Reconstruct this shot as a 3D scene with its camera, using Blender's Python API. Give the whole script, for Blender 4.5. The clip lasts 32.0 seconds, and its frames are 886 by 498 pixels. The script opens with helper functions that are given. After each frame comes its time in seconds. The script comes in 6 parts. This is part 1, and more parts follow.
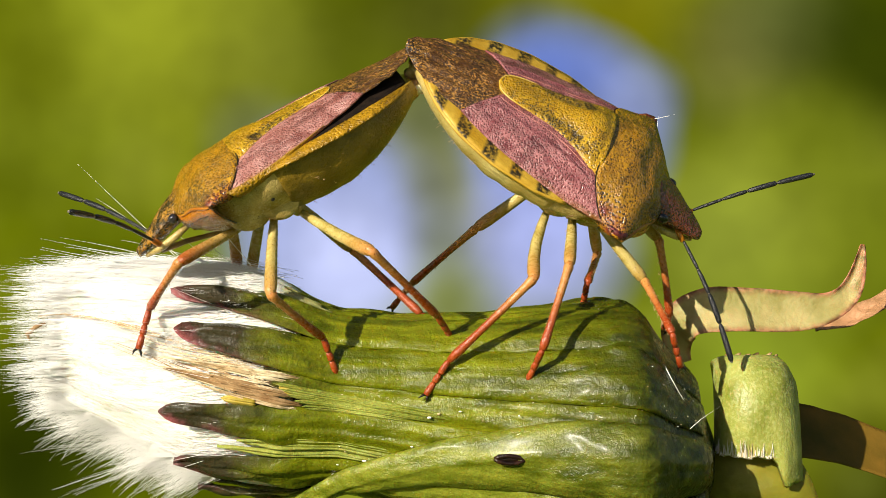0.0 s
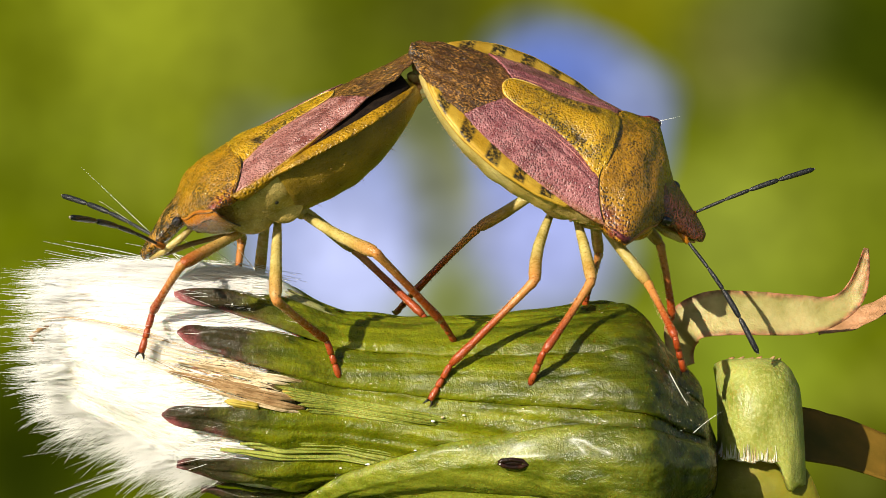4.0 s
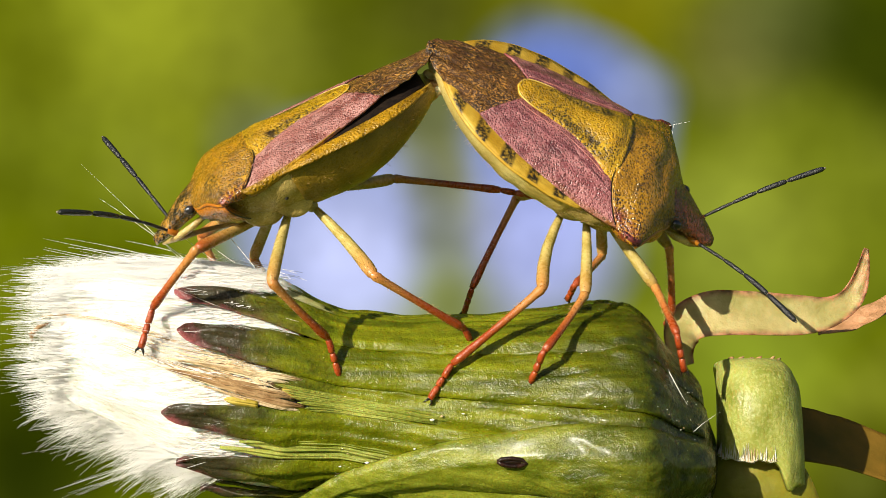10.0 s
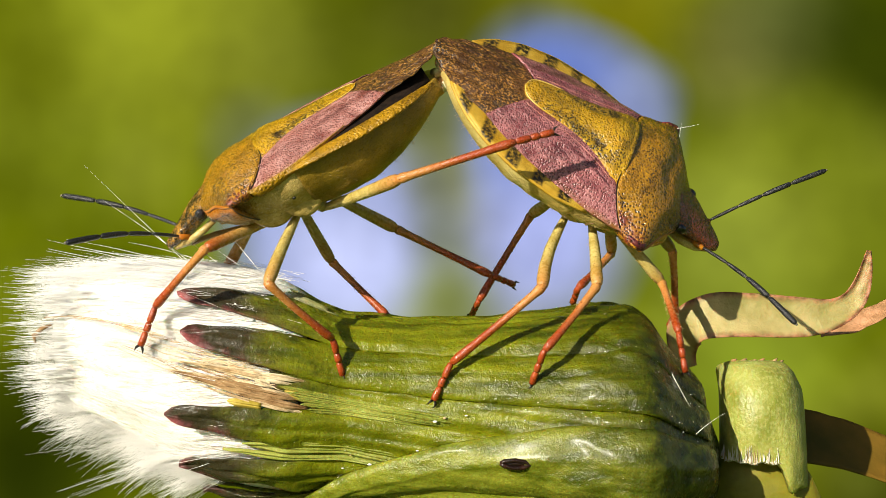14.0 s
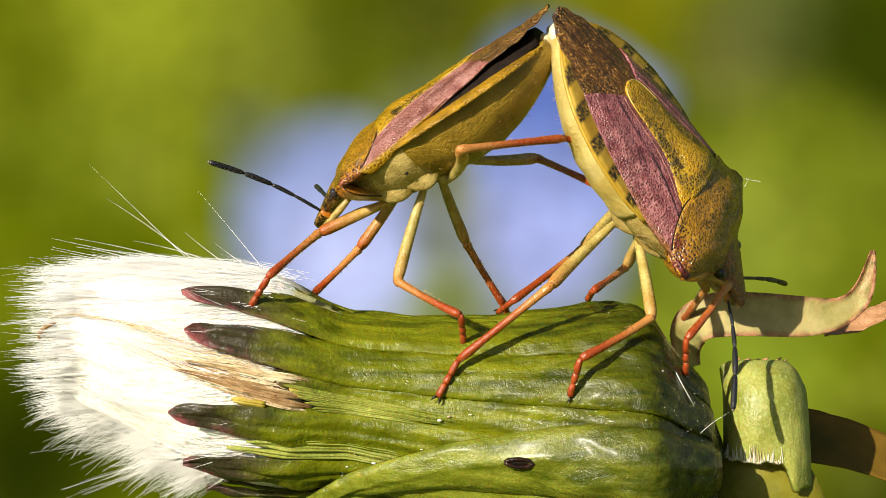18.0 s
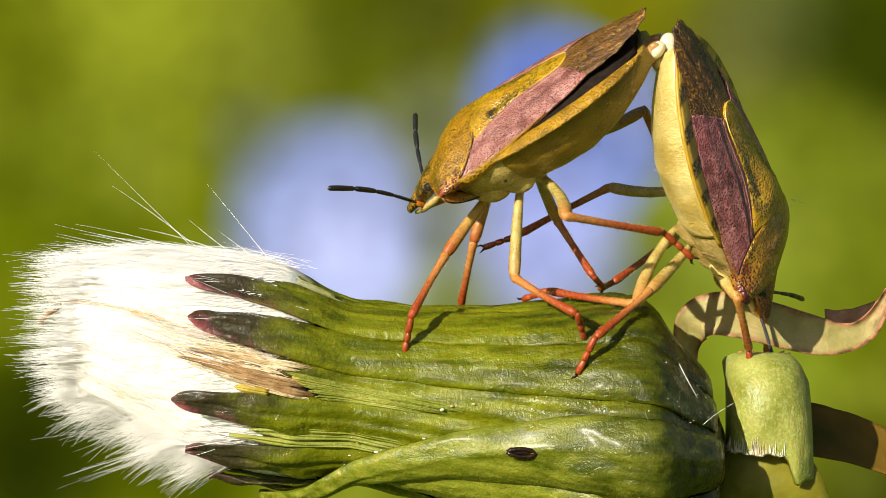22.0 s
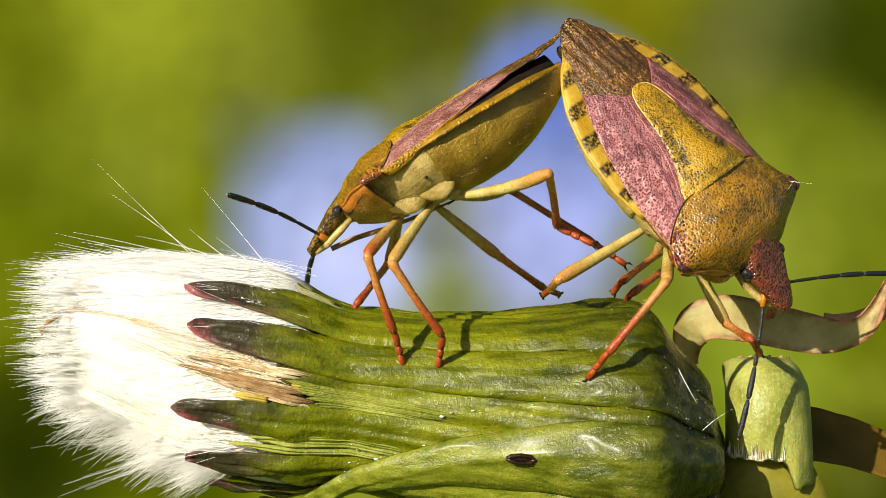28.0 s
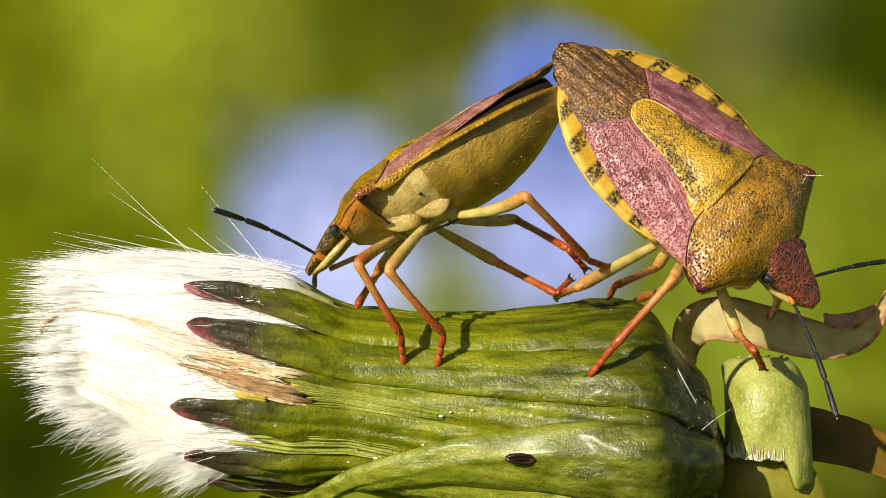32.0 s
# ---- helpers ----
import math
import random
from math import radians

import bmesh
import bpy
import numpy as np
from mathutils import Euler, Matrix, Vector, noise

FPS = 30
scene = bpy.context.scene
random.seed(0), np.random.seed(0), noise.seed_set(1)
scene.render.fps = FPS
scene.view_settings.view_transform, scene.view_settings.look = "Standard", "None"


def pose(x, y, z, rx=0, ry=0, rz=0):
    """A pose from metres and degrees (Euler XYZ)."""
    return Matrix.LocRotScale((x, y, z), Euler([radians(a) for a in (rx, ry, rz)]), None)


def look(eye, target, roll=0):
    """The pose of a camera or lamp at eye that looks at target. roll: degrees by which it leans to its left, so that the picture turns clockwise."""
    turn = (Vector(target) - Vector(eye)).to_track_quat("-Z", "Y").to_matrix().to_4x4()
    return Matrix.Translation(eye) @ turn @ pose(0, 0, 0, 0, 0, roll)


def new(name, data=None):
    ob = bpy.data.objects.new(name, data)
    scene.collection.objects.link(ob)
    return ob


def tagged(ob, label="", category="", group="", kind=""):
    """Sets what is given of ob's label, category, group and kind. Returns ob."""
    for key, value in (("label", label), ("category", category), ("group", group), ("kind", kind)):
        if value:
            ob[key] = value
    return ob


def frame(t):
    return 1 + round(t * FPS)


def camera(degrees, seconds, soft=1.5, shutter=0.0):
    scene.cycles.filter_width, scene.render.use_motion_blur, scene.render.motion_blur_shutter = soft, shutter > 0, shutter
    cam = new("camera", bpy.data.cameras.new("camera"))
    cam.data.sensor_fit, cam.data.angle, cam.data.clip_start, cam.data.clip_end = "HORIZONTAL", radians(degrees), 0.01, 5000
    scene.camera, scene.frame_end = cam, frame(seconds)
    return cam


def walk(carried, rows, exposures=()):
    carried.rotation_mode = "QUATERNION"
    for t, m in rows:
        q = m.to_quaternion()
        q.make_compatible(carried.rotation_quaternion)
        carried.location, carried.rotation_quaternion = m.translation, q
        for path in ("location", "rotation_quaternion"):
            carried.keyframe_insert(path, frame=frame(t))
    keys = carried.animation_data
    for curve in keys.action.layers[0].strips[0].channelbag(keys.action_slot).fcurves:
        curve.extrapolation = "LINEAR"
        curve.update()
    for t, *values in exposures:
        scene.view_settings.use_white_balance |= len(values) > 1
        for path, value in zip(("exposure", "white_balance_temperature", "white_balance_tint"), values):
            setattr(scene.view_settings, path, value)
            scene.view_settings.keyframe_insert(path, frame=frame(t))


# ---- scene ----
MM = 0.001
cam = camera(30.0, 32.0, soft=0.8, shutter=0.5)
EYE = (0.0, -0.05975, 0.0)
walk(cam, [(0.0, look(EYE, (0, 0, 0))), (32.0, look(EYE, (0, 0, 0)))], exposures=[(0.0, 0.33), (32.0, 0.33)])

# ---- daylight: high sun over the camera's left shoulder, open sky ----
SUN_TRAVEL = Vector((0.57, 0.73, -0.37)).normalized()
sun = new("sun", bpy.data.lights.new("sun", "SUN"))
sun.data.energy, sun.data.angle, sun.data.color = 5.0, radians(0.55), (1.0, 0.92, 0.77)
sun.matrix_world = look((-0.3, -0.4, 0.5), Vector((-0.3, -0.4, 0.5)) + SUN_TRAVEL)
world = bpy.data.worlds.new("sky")
scene.world = world
world.use_nodes = True
sky = world.node_tree.nodes.new("ShaderNodeTexSky")
sky.sky_type, sky.sun_disc = "NISHITA", False
sky.sun_elevation = math.asin(-SUN_TRAVEL.z)
sky.sun_rotation = math.atan2(-SUN_TRAVEL.x, -SUN_TRAVEL.y)
world.node_tree.links.new(sky.outputs[0], world.node_tree.nodes["Background"].inputs[0])
world.node_tree.nodes["Background"].inputs[1].default_value = 0.064


# ---- materials ----
def lin(r, g, b):
    """Linear colour of an 8-bit sRGB one."""
    return tuple((c / 255 / 12.92 if c < 11 else ((c / 255 + 0.055) / 1.055) ** 2.4) for c in (r, g, b)) + (1.0,)


class Nodes:
    """A node tree in the making; lengths are in millimetres."""

    def __init__(self, name):
        self.mat = bpy.data.materials.new(name)
        self.mat.use_nodes = True
        self.tree = self.mat.node_tree
        self.bsdf = self.tree.nodes["Principled BSDF"]
        self.where = self.node("ShaderNodeVectorMath", operation="SCALE")
        self.where.inputs["Scale"].default_value = 1000.0
        self.link(self.node("ShaderNodeTexCoord").outputs["Object"], self.where.inputs[0])

    def node(self, kind, **values):
        n = self.tree.nodes.new(kind)
        if "operation" in values:
            n.operation = values["operation"]
        if "data_type" in values:
            n.data_type = values["data_type"]
        if "blend_type" in values:
            n.blend_type = values["blend_type"]
        if "attribute_name" in values:
            n.attribute_name = values["attribute_name"]
        if "interpolation_type" in values:
            n.interpolation_type = values["interpolation_type"]
        return n

    def link(self, a, b):
        self.tree.links.new(a, b)

    def stretched(self, sx, sy, sz):
        m = self.node("ShaderNodeVectorMath", operation="MULTIPLY")
        self.link(self.where.outputs[0], m.inputs[0])
        m.inputs[1].default_value = (sx, sy, sz)
        return m.outputs[0]

    def noise(self, scale, detail=3.0, rough=0.55, where=None):
        n = self.node("ShaderNodeTexNoise")
        n.inputs["Scale"].default_value, n.inputs["Detail"].default_value = scale, detail
        n.inputs["Roughness"].default_value = rough
        self.link(where or self.where.outputs[0], n.inputs["Vector"])
        return n.outputs["Fac"]

    def cells(self, scale, where=None):
        n = self.node("ShaderNodeTexVoronoi")
        n.inputs["Scale"].default_value = scale
        self.link(where or self.where.outputs[0], n.inputs["Vector"])
        return n.outputs["Distance"]

    def ramp(self, fac, *stops):
        n = self.node("ShaderNodeValToRGB")
        while len(n.color_ramp.elements) < len(stops):
            n.color_ramp.elements.new(0.5)
        for e, (at, colour) in zip(n.color_ramp.elements, stops):
            e.position, e.color = at, colour if len(colour) == 4 else (*colour, 1)
        self.link(fac, n.inputs[0])
        return n.outputs[0]

    def grey(self, fac, lo, hi, a=0.0, b=1.0):
        n = self.node("ShaderNodeMapRange")
        for key, value in zip((1, 2, 3, 4), (lo, hi, a, b)):
            n.inputs[key].default_value = value
        self.link(fac, n.inputs[0])
        return n.outputs[0]

    def mix(self, fac, a, b, blend="MIX"):
        n = self.node("ShaderNodeMix", data_type="RGBA", blend_type=blend)
        for socket, value in ((n.inputs[0], fac), (n.inputs[6], a), (n.inputs[7], b)):
            if hasattr(value, "default_value"):
                self.link(value, socket)
            else:
                socket.default_value = value
        return n.outputs[2]

    def maths(self, op, a, b):
        n = self.node("ShaderNodeMath", operation=op)
        for socket, value in zip(n.inputs, (a, b)):
            if hasattr(value, "default_value"):
                self.link(value, socket)
            else:
                socket.default_value = value
        return n.outputs[0]

    def layer(self, name):
        return self.node("ShaderNodeAttribute", attribute_name=name).outputs["Fac"]

    def bump(self, height, depth, strength=1.0):
        n = self.node("ShaderNodeBump")
        n.inputs["Strength"].default_value, n.inputs["Distance"].default_value = strength, depth * MM
        self.link(height, n.inputs["Height"])
        self.link(n.outputs[0], self.bsdf.inputs["Normal"])

    def done(self, colour, rough=0.5, spec=0.5, sheen=0.0, through_light=0.0, coat=0.0, coat_rough=0.26):
        if hasattr(colour, "default_value"):
            self.link(colour, self.bsdf.inputs["Base Color"])
        else:
            self.bsdf.inputs["Base Color"].default_value = colour
        if hasattr(rough, "default_value"):
            self.link(rough, self.bsdf.inputs["Roughness"])
        else:
            self.bsdf.inputs["Roughness"].default_value = rough
        self.bsdf.inputs["Specular IOR Level"].default_value = spec
        self.bsdf.inputs["Sheen Weight"].default_value = sheen
        self.bsdf.inputs["Coat Weight"].default_value = coat
        self.bsdf.inputs["Coat Roughness"].default_value = coat_rough
        if through_light:
            self.bsdf.inputs["Subsurface Weight"].default_value = through_light
            self.bsdf.inputs["Subsurface Scale"].default_value = 0.4 * MM
        return self.mat


def cuticle(name, light, dark, pits, pit_scale=9.0, pit_size=0.28, patch=0.8, cover=0.5, rough=0.38, relief=0.05, spec=0.5, blush=None, coat=0.0, ridge_glint=None, spot=None):
    """Insect shell: mottled in two colours, pierced by dark pits that crowd in patches; blush = colour along the
    'blush' layer, spot = colour along the 'spot' layer; a paler colour paints the ridges between the pits together with
    their glints.
    """
    m = Nodes(name)
    ground = m.ramp(m.noise(patch, 4.0), (0.36, dark), (0.62, light))
    if blush:
        share = m.maths("ADD", m.layer("blush"), m.maths("MULTIPLY", m.maths("SUBTRACT", m.noise(1.3, 3.0), 0.5), 0.5))
        ground = m.mix(m.grey(share, 0.25, 0.85), ground, blush)
    d = m.cells(pit_scale)
    crowd = m.noise(patch * 1.7, 2.0)
    if blush:
        crowd = m.maths("ADD", crowd, m.maths("MULTIPLY", m.layer("blush"), 0.22))
    size = m.grey(crowd, 0.35, 0.65, pit_size * (1 - cover), pit_size * (1 + cover))
    hole = m.grey(m.maths("SUBTRACT", d, size), -0.06, 0.06, 1.0, 0.0)
    fine = m.grey(m.noise(40.0, 2.0), 0.3, 0.7, 0.72, 1.25)
    # pale ridges between the pits, their glints painted into the colour
    if ridge_glint:
        ground = m.mix(m.maths("MULTIPLY", m.grey(d, 0.34, 0.62), m.grey(m.noise(1.9, 3.0), 0.35, 0.65)), ground, ridge_glint)
    if spot:
        ground = m.mix(m.maths("MULTIPLY", m.layer("spot"), m.grey(m.noise(3.0, 3.0), 0.3, 0.7, 0.3, 0.9)), ground, spot)
    colour = m.mix(m.maths("MULTIPLY", hole, 0.9), ground, pits)
    colour = m.mix(1.0, colour, fine, "MULTIPLY")
    if pit_size < 0.17:
        m.bump(m.maths("ADD", m.noise(7.0, 4.0), m.maths("MULTIPLY", m.noise(20.0, 2.0), 0.4)), relief)
    else:
        broad = m.maths("ADD", m.maths("MULTIPLY", m.noise(2.6, 3.0), 1.6), m.maths("MULTIPLY", m.noise(24.0, 2.0), 0.45))
        m.bump(m.maths("ADD", m.grey(d, 0.0, 0.62), broad), relief * 0.42)
    return m.done(colour, m.grey(m.noise(12.0), 0.3, 0.7, rough - 0.12, rough + 0.14), spec, coat=coat)


def plain(name, a, b, scale=2.0, rough=0.5, relief=0.02, relief_scale=12.0, spec=0.4, through_light=0.0, coat=0.0):
    m = Nodes(name)
    colour = m.ramp(m.noise(scale, 4.0), (0.35, a), (0.65, b))
    m.bump(m.noise(relief_scale, 3.0), relief * 0.6)
    return m.done(colour, rough, spec, through_light=through_light, coat=coat)


ROSE = cuticle("rose_wing_leather", lin(146, 74, 78), lin(100, 44, 48), lin(64, 24, 28), 13.5, 0.24, 0.9, 0.2, 0.30, 0.07, 0.8, lin(140, 88, 42), 0.0, lin(190, 128, 128), lin(70, 26, 28))
PINK = cuticle("pink_wing_leather", lin(156, 92, 80), lin(114, 60, 50), lin(72, 30, 30), 14.0, 0.24, 0.9, 0.2, 0.31, 0.07, 0.7, lin(140, 88, 42), 0.0, lin(190, 142, 134), lin(84, 38, 32))
YELLOW_SHELL = cuticle("yellow_shell", lin(194, 144, 2), lin(140, 104, 4), lin(36, 24, 4), 12.0, 0.22, 0.8, 0.75, 0.25, 0.075, 0.9, lin(62, 44, 12), 0.0, lin(202, 160, 30))
OLIVE_SHELL = cuticle("ochre_shell", lin(168, 116, 3), lin(80, 56, 4), lin(34, 20, 5), 11.0, 0.23, 0.8, 0.7, 0.22, 0.075, 1.0, lin(108, 34, 24), 0.0, lin(184, 134, 22), lin(58, 36, 8))
MALE_SHELL = cuticle("clear_ochre_shell", lin(172, 120, 4), lin(88, 62, 5), lin(36, 20, 5), 12.0, 0.22, 0.8, 0.7, 0.22, 0.08, 1.0, lin(140, 46, 30), 0.0, lin(188, 138, 24), lin(64, 42, 8))
NECK_SIDE = cuticle("ochre_neck_side", lin(196, 160, 84), lin(160, 122, 44), lin(84, 58, 22), 8.0, 0.13, 0.9, 0.7, 0.24, 0.06, 0.6, lin(184, 112, 16), 0.12)
OCHRE_RIM = cuticle("ochre_rim", lin(176, 132, 16), lin(132, 98, 8), lin(92, 62, 10), 9.0, 0.2, 0.9, 0.6, 0.34, 0.10, 0.5)
PROTHORAX = cuticle("ochre_side", lin(190, 142, 46), lin(148, 104, 26), lin(60, 36, 10), 9.0, 0.15, 0.9, 0.6, 0.26, 0.06, 0.6, None, 0.4)
HEAD_SHELL = cuticle("brown_red_shell", lin(124, 52, 34), lin(74, 30, 20), lin(16, 8, 5), 11.0, 0.30, 1.4, 0.5, 0.24, 0.09, 1.0, None, 0.0, lin(144, 72, 48))
OCHRE_HEAD = cuticle("ochre_head_shell", lin(178, 128, 40), lin(60, 40, 16), lin(14, 10, 6), 12.0, 0.40, 2.2, 0.5, 0.22, 0.08, 1.0)
BELLY = cuticle("belly", lin(164, 132, 42), lin(124, 98, 22), lin(104, 86, 20), 9.0, 0.16, 0.9, 0.5, 0.34, 0.07, 0.5, None, 0.3)
PALE_BELLY = cuticle("pale_belly", lin(220, 200, 126), lin(190, 164, 84), lin(160, 128, 62), 9.0, 0.12, 0.7, 0.5, 0.34, 0.06, 0.5, None, 0.3)
CHEST = cuticle("chest", lin(204, 178, 108), lin(140, 114, 48), lin(112, 84, 36), 9.0, 0.13, 1.1, 0.8, 0.20, 0.05, 0.9, None, 0.3)
ORANGE_RIM = plain("orange_rim", lin(168, 92, 16), lin(188, 124, 30), 2.0, 0.3, 0.03, 10.0, 0.5)
DARK_BACK = plain("matt_black_back", lin(20, 14, 10), lin(40, 30, 22), 4.0, 0.75, 0.03, 12.0, 0.12)
BRISTLE = plain("gold_bristle", lin(196, 150, 90), lin(226, 190, 140), 6.0, 0.4)
WHITE_PITH = plain("white_pith", lin(206, 200, 180), lin(234, 230, 216), 4.0, 0.5, 0.03, 14.0)
BLACK_SHELL = plain("black_shell", lin(22, 18, 16), lin(36, 28, 24), 5.0, 0.3)
FEELER = plain("black_feeler", lin(10, 10, 12), lin(44, 44, 48), 16.0, 0.40, 0.06, 18.0, 0.6)
FEELER_JOINT = plain("pale_feeler_joint", lin(150, 142, 126), lin(110, 100, 88), 6.0, 0.5)
EYE_SHELL = plain("dark_eye", lin(18, 18, 22), lin(48, 44, 46), 6.0, 0.12, 0.01, 40.0, 0.7)
SHOULDER = cuticle("dark_red_shoulder", lin(120, 48, 44), lin(58, 24, 26), lin(14, 8, 8), 8.0, 0.3, 1.2, 0.5, 0.3)
PALE_PLATE = plain("pale_plate", lin(226, 206, 160), lin(196, 164, 104), 2.5, 0.3, 0.03, 8.0, 0.5, 0.2)
MOIST = plain('moist_membrane', lin(240, 230, 204), lin(222, 204, 160), 2.0, 0.18, 0.03, 6.0, 0.6, 0.25)
PLATE_EDGE = plain('pale_plate_edge', lin(206, 176, 70), lin(226, 204, 120), 3.0, 0.25, 0.03, 14.0, 0.7)
PALE_VEIN = plain("pale_vein", lin(196, 136, 120), lin(170, 104, 92), 3.0, 0.35, 0.05, 14.0, 0.6)
CAPSULE = plain("brown_capsule", lin(160, 112, 56), lin(200, 160, 100), 2.0, 0.3, 0.03, 8.0)
ROSTRUM = plain("beak", lin(176, 142, 98), lin(116, 84, 54), 1.5, 0.4)


def membrane_material():
    """Bronze film with a net of gold flecks and dark smudges."""
    m = Nodes("bronze_wing_membrane")
    ground = m.ramp(m.noise(0.9, 4.0), (0.36, lin(30, 18, 6)), (0.64, lin(80, 48, 16)))
    grain = m.noise(16.0, 2.0, 0.6, where=m.stretched(0.7, 1.2, 1.0))
    where = m.grey(m.noise(1.6, 3.0), 0.36, 0.62, 0.25, 1.0)
    colour = m.mix(m.maths("MULTIPLY", m.grey(grain, 0.50, 0.60), where), ground, lin(190, 138, 58))
    m.bump(m.maths("ADD", grain, m.maths("MULTIPLY", m.noise(5.0, 3.0), 1.2)), 0.05)
    return m.done(colour, m.grey(m.noise(9.0), 0.3, 0.7, 0.24, 0.40), 0.55)


MEMBRANE = membrane_material()


def rim_material():
    """Yellow side rim of the belly with black bars; the bars follow the 'bar' layer."""
    m = Nodes("barred_rim")
    ground = m.ramp(m.noise(1.4, 3.0), (0.35, lin(178, 134, 18)), (0.65, lin(208, 170, 62)))
    broken = m.maths("MULTIPLY", m.layer("bar"), m.grey(m.noise(8.0, 4.0), 0.32, 0.55))
    m.bump(m.noise(12.0, 3.0), 0.03)
    return m.done(m.mix(broken, ground, lin(34, 26, 12)), 0.4)


RIM = rim_material()


def thigh_material(name, a, b, spot, end=None, span=(2.2, 4.3)):
    """Horny leg joint that turns to the colour 'end' over a span of its length."""
    m = Nodes(name)
    ground = m.ramp(m.noise(1.6, 3.0), (0.3, a), (0.7, b))
    speck = m.grey(m.cells(7.0), 0.12, 0.2, 1.0, 0.0)
    m.bump(m.noise(16.0, 2.0), 0.03)
    if end:
        split = m.node("ShaderNodeSeparateXYZ")
        m.link(m.where.outputs[0], split.inputs[0])
        ground = m.mix(m.grey(split.outputs[0], *span), ground, end)
    return m.done(m.mix(speck, ground, spot), m.grey(m.noise(8.0), 0.3, 0.7, 0.16, 0.4), 0.6)


THIGH = thigh_material("pale_thigh", lin(164, 142, 62), lin(204, 184, 112), lin(122, 88, 40), lin(190, 124, 60))
SHIN = thigh_material("orange_shin", lin(184, 116, 52), lin(204, 146, 78), lin(116, 54, 22), lin(156, 66, 24), (0.2, 2.3))
RED_THIGH = thigh_material("orange_thigh", lin(176, 142, 62), lin(204, 168, 96), lin(122, 80, 36), lin(166, 80, 28), (1.2, 3.0))
FOOT = thigh_material("red_foot", lin(140, 48, 16), lin(170, 76, 32), lin(84, 28, 14))


def bract_material(name, a, b, tip, rough=0.35, base=lin(40, 56, 4), tips=1.0, coat=0.0):
    """Fleshy green strap; its tip darkens to purple along the 'along' layer."""
    m = Nodes(name)
    streak = m.noise(1.6, 4.0, where=m.stretched(0.12, 1.6, 1.6))
    ground = m.ramp(streak, (0.32, a), (0.68, b))
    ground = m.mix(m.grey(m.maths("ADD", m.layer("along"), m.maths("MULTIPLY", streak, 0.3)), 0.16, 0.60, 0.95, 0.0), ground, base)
    speck = m.grey(m.cells(2.6), 0.03, 0.07, 1.0, 0.0)
    ground = m.mix(m.maths("MULTIPLY", speck, 0.6), ground, lin(210, 210, 160))
    mark = m.grey(m.maths("ADD", m.layer("along"), m.maths("MULTIPLY", m.maths("SUBTRACT", m.noise(1.3, 3.0), 0.5), 0.22)), 0.77, 0.90)
    rosy = m.maths("ADD", m.maths("MULTIPLY", m.grey(m.layer("along"), 0.93, 1.0), 0.6), m.maths("MULTIPLY", m.grey(m.layer("across"), -0.1, -1.0), 0.5))
    rosy = m.maths("ADD", rosy, m.maths("MULTIPLY", m.maths("SUBTRACT", m.noise(2.2, 3.0), 0.5), 1.1))
    colour = m.mix(m.maths("MULTIPLY", mark, tips), ground, m.ramp(rosy, (0.30, lin(60, 54, 36)), (0.55, lin(92, 58, 54)), (0.92, tip)))
    m.bump(m.maths("ADD", m.maths("MULTIPLY", streak, 1.8), m.maths("ADD", m.maths("MULTIPLY", m.noise(2.2, 3.0), 2.6), m.maths("ADD", m.maths("MULTIPLY", m.noise(7.0, 4.0), 0.9), m.maths("MULTIPLY", m.cells(20.0), 0.3)))), 0.034)
    colour = m.mix(1.0, colour, m.grey(m.noise(16.0, 3.0), 0.3, 0.7, 0.78, 1.22), "MULTIPLY")
    return m.done(colour, m.grey(m.noise(3.0, 3.0), 0.35, 0.65, rough - 0.08, rough + 0.10), 0.28, through_light=0.12, coat=coat, coat_rough=0.22)


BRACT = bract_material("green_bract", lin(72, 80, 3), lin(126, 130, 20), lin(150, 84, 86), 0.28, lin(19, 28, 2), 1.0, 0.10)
PALE_BRACT = bract_material("pale_bract", lin(126, 134, 42), lin(168, 170, 84), lin(170, 150, 90), 0.35, lin(100, 108, 30), 0.0)
LIGHT_BRACT = bract_material("light_bract", lin(82, 92, 8), lin(136, 140, 44), lin(150, 84, 96), 0.29, lin(22, 32, 2), 0.0, 0.10)
BUD = bract_material("bud_green", lin(34, 48, 3), lin(62, 74, 8), lin(96, 116, 30), 0.24, lin(18, 28, 2), 0.0, 0.10)
SILVER = bract_material("silvery_bract", lin(150, 148, 110), lin(196, 192, 160), lin(170, 150, 90), 0.35, lin(140, 138, 80), 0.0)


def dry_material():
    """Limp withered strap: pale green in the middle, brown along the 'edge' layer."""
    m = Nodes("dry_bract")
    ground = m.ramp(m.noise(0.7, 4.0), (0.35, lin(140, 134, 70)), (0.65, lin(184, 168, 112)))
    share = m.maths("ADD", m.layer("edge"), m.maths("MULTIPLY", m.maths("SUBTRACT", m.noise(1.6, 3.0), 0.5), 0.7))
    colour = m.mix(m.grey(share, 0.25, 0.8), ground, m.ramp(m.noise(2.5, 3.0), (0.4, lin(104, 68, 40)), (0.6, lin(178, 122, 90))))
    m.bump(m.noise(4.0, 4.0), 0.05)
    return m.done(colour, 0.5, 0.3, through_light=0.15)


DRY = dry_material()
OLIVE_LEAF = plain("olive_leaf", lin(84, 72, 14), lin(118, 88, 26), 0.5, 0.6, 0.05, 2.0, 0.2)
YOUNG_LEAF = plain("yellow_green_leaf", lin(96, 92, 14), lin(134, 128, 34), 0.5, 0.5, 0.05, 2.0, 0.3, 0.15)
DRY_RIM = plain("withered_edge", lin(150, 110, 70), lin(190, 140, 100), 1.5, 0.55, 0.08, 6.0, 0.3)


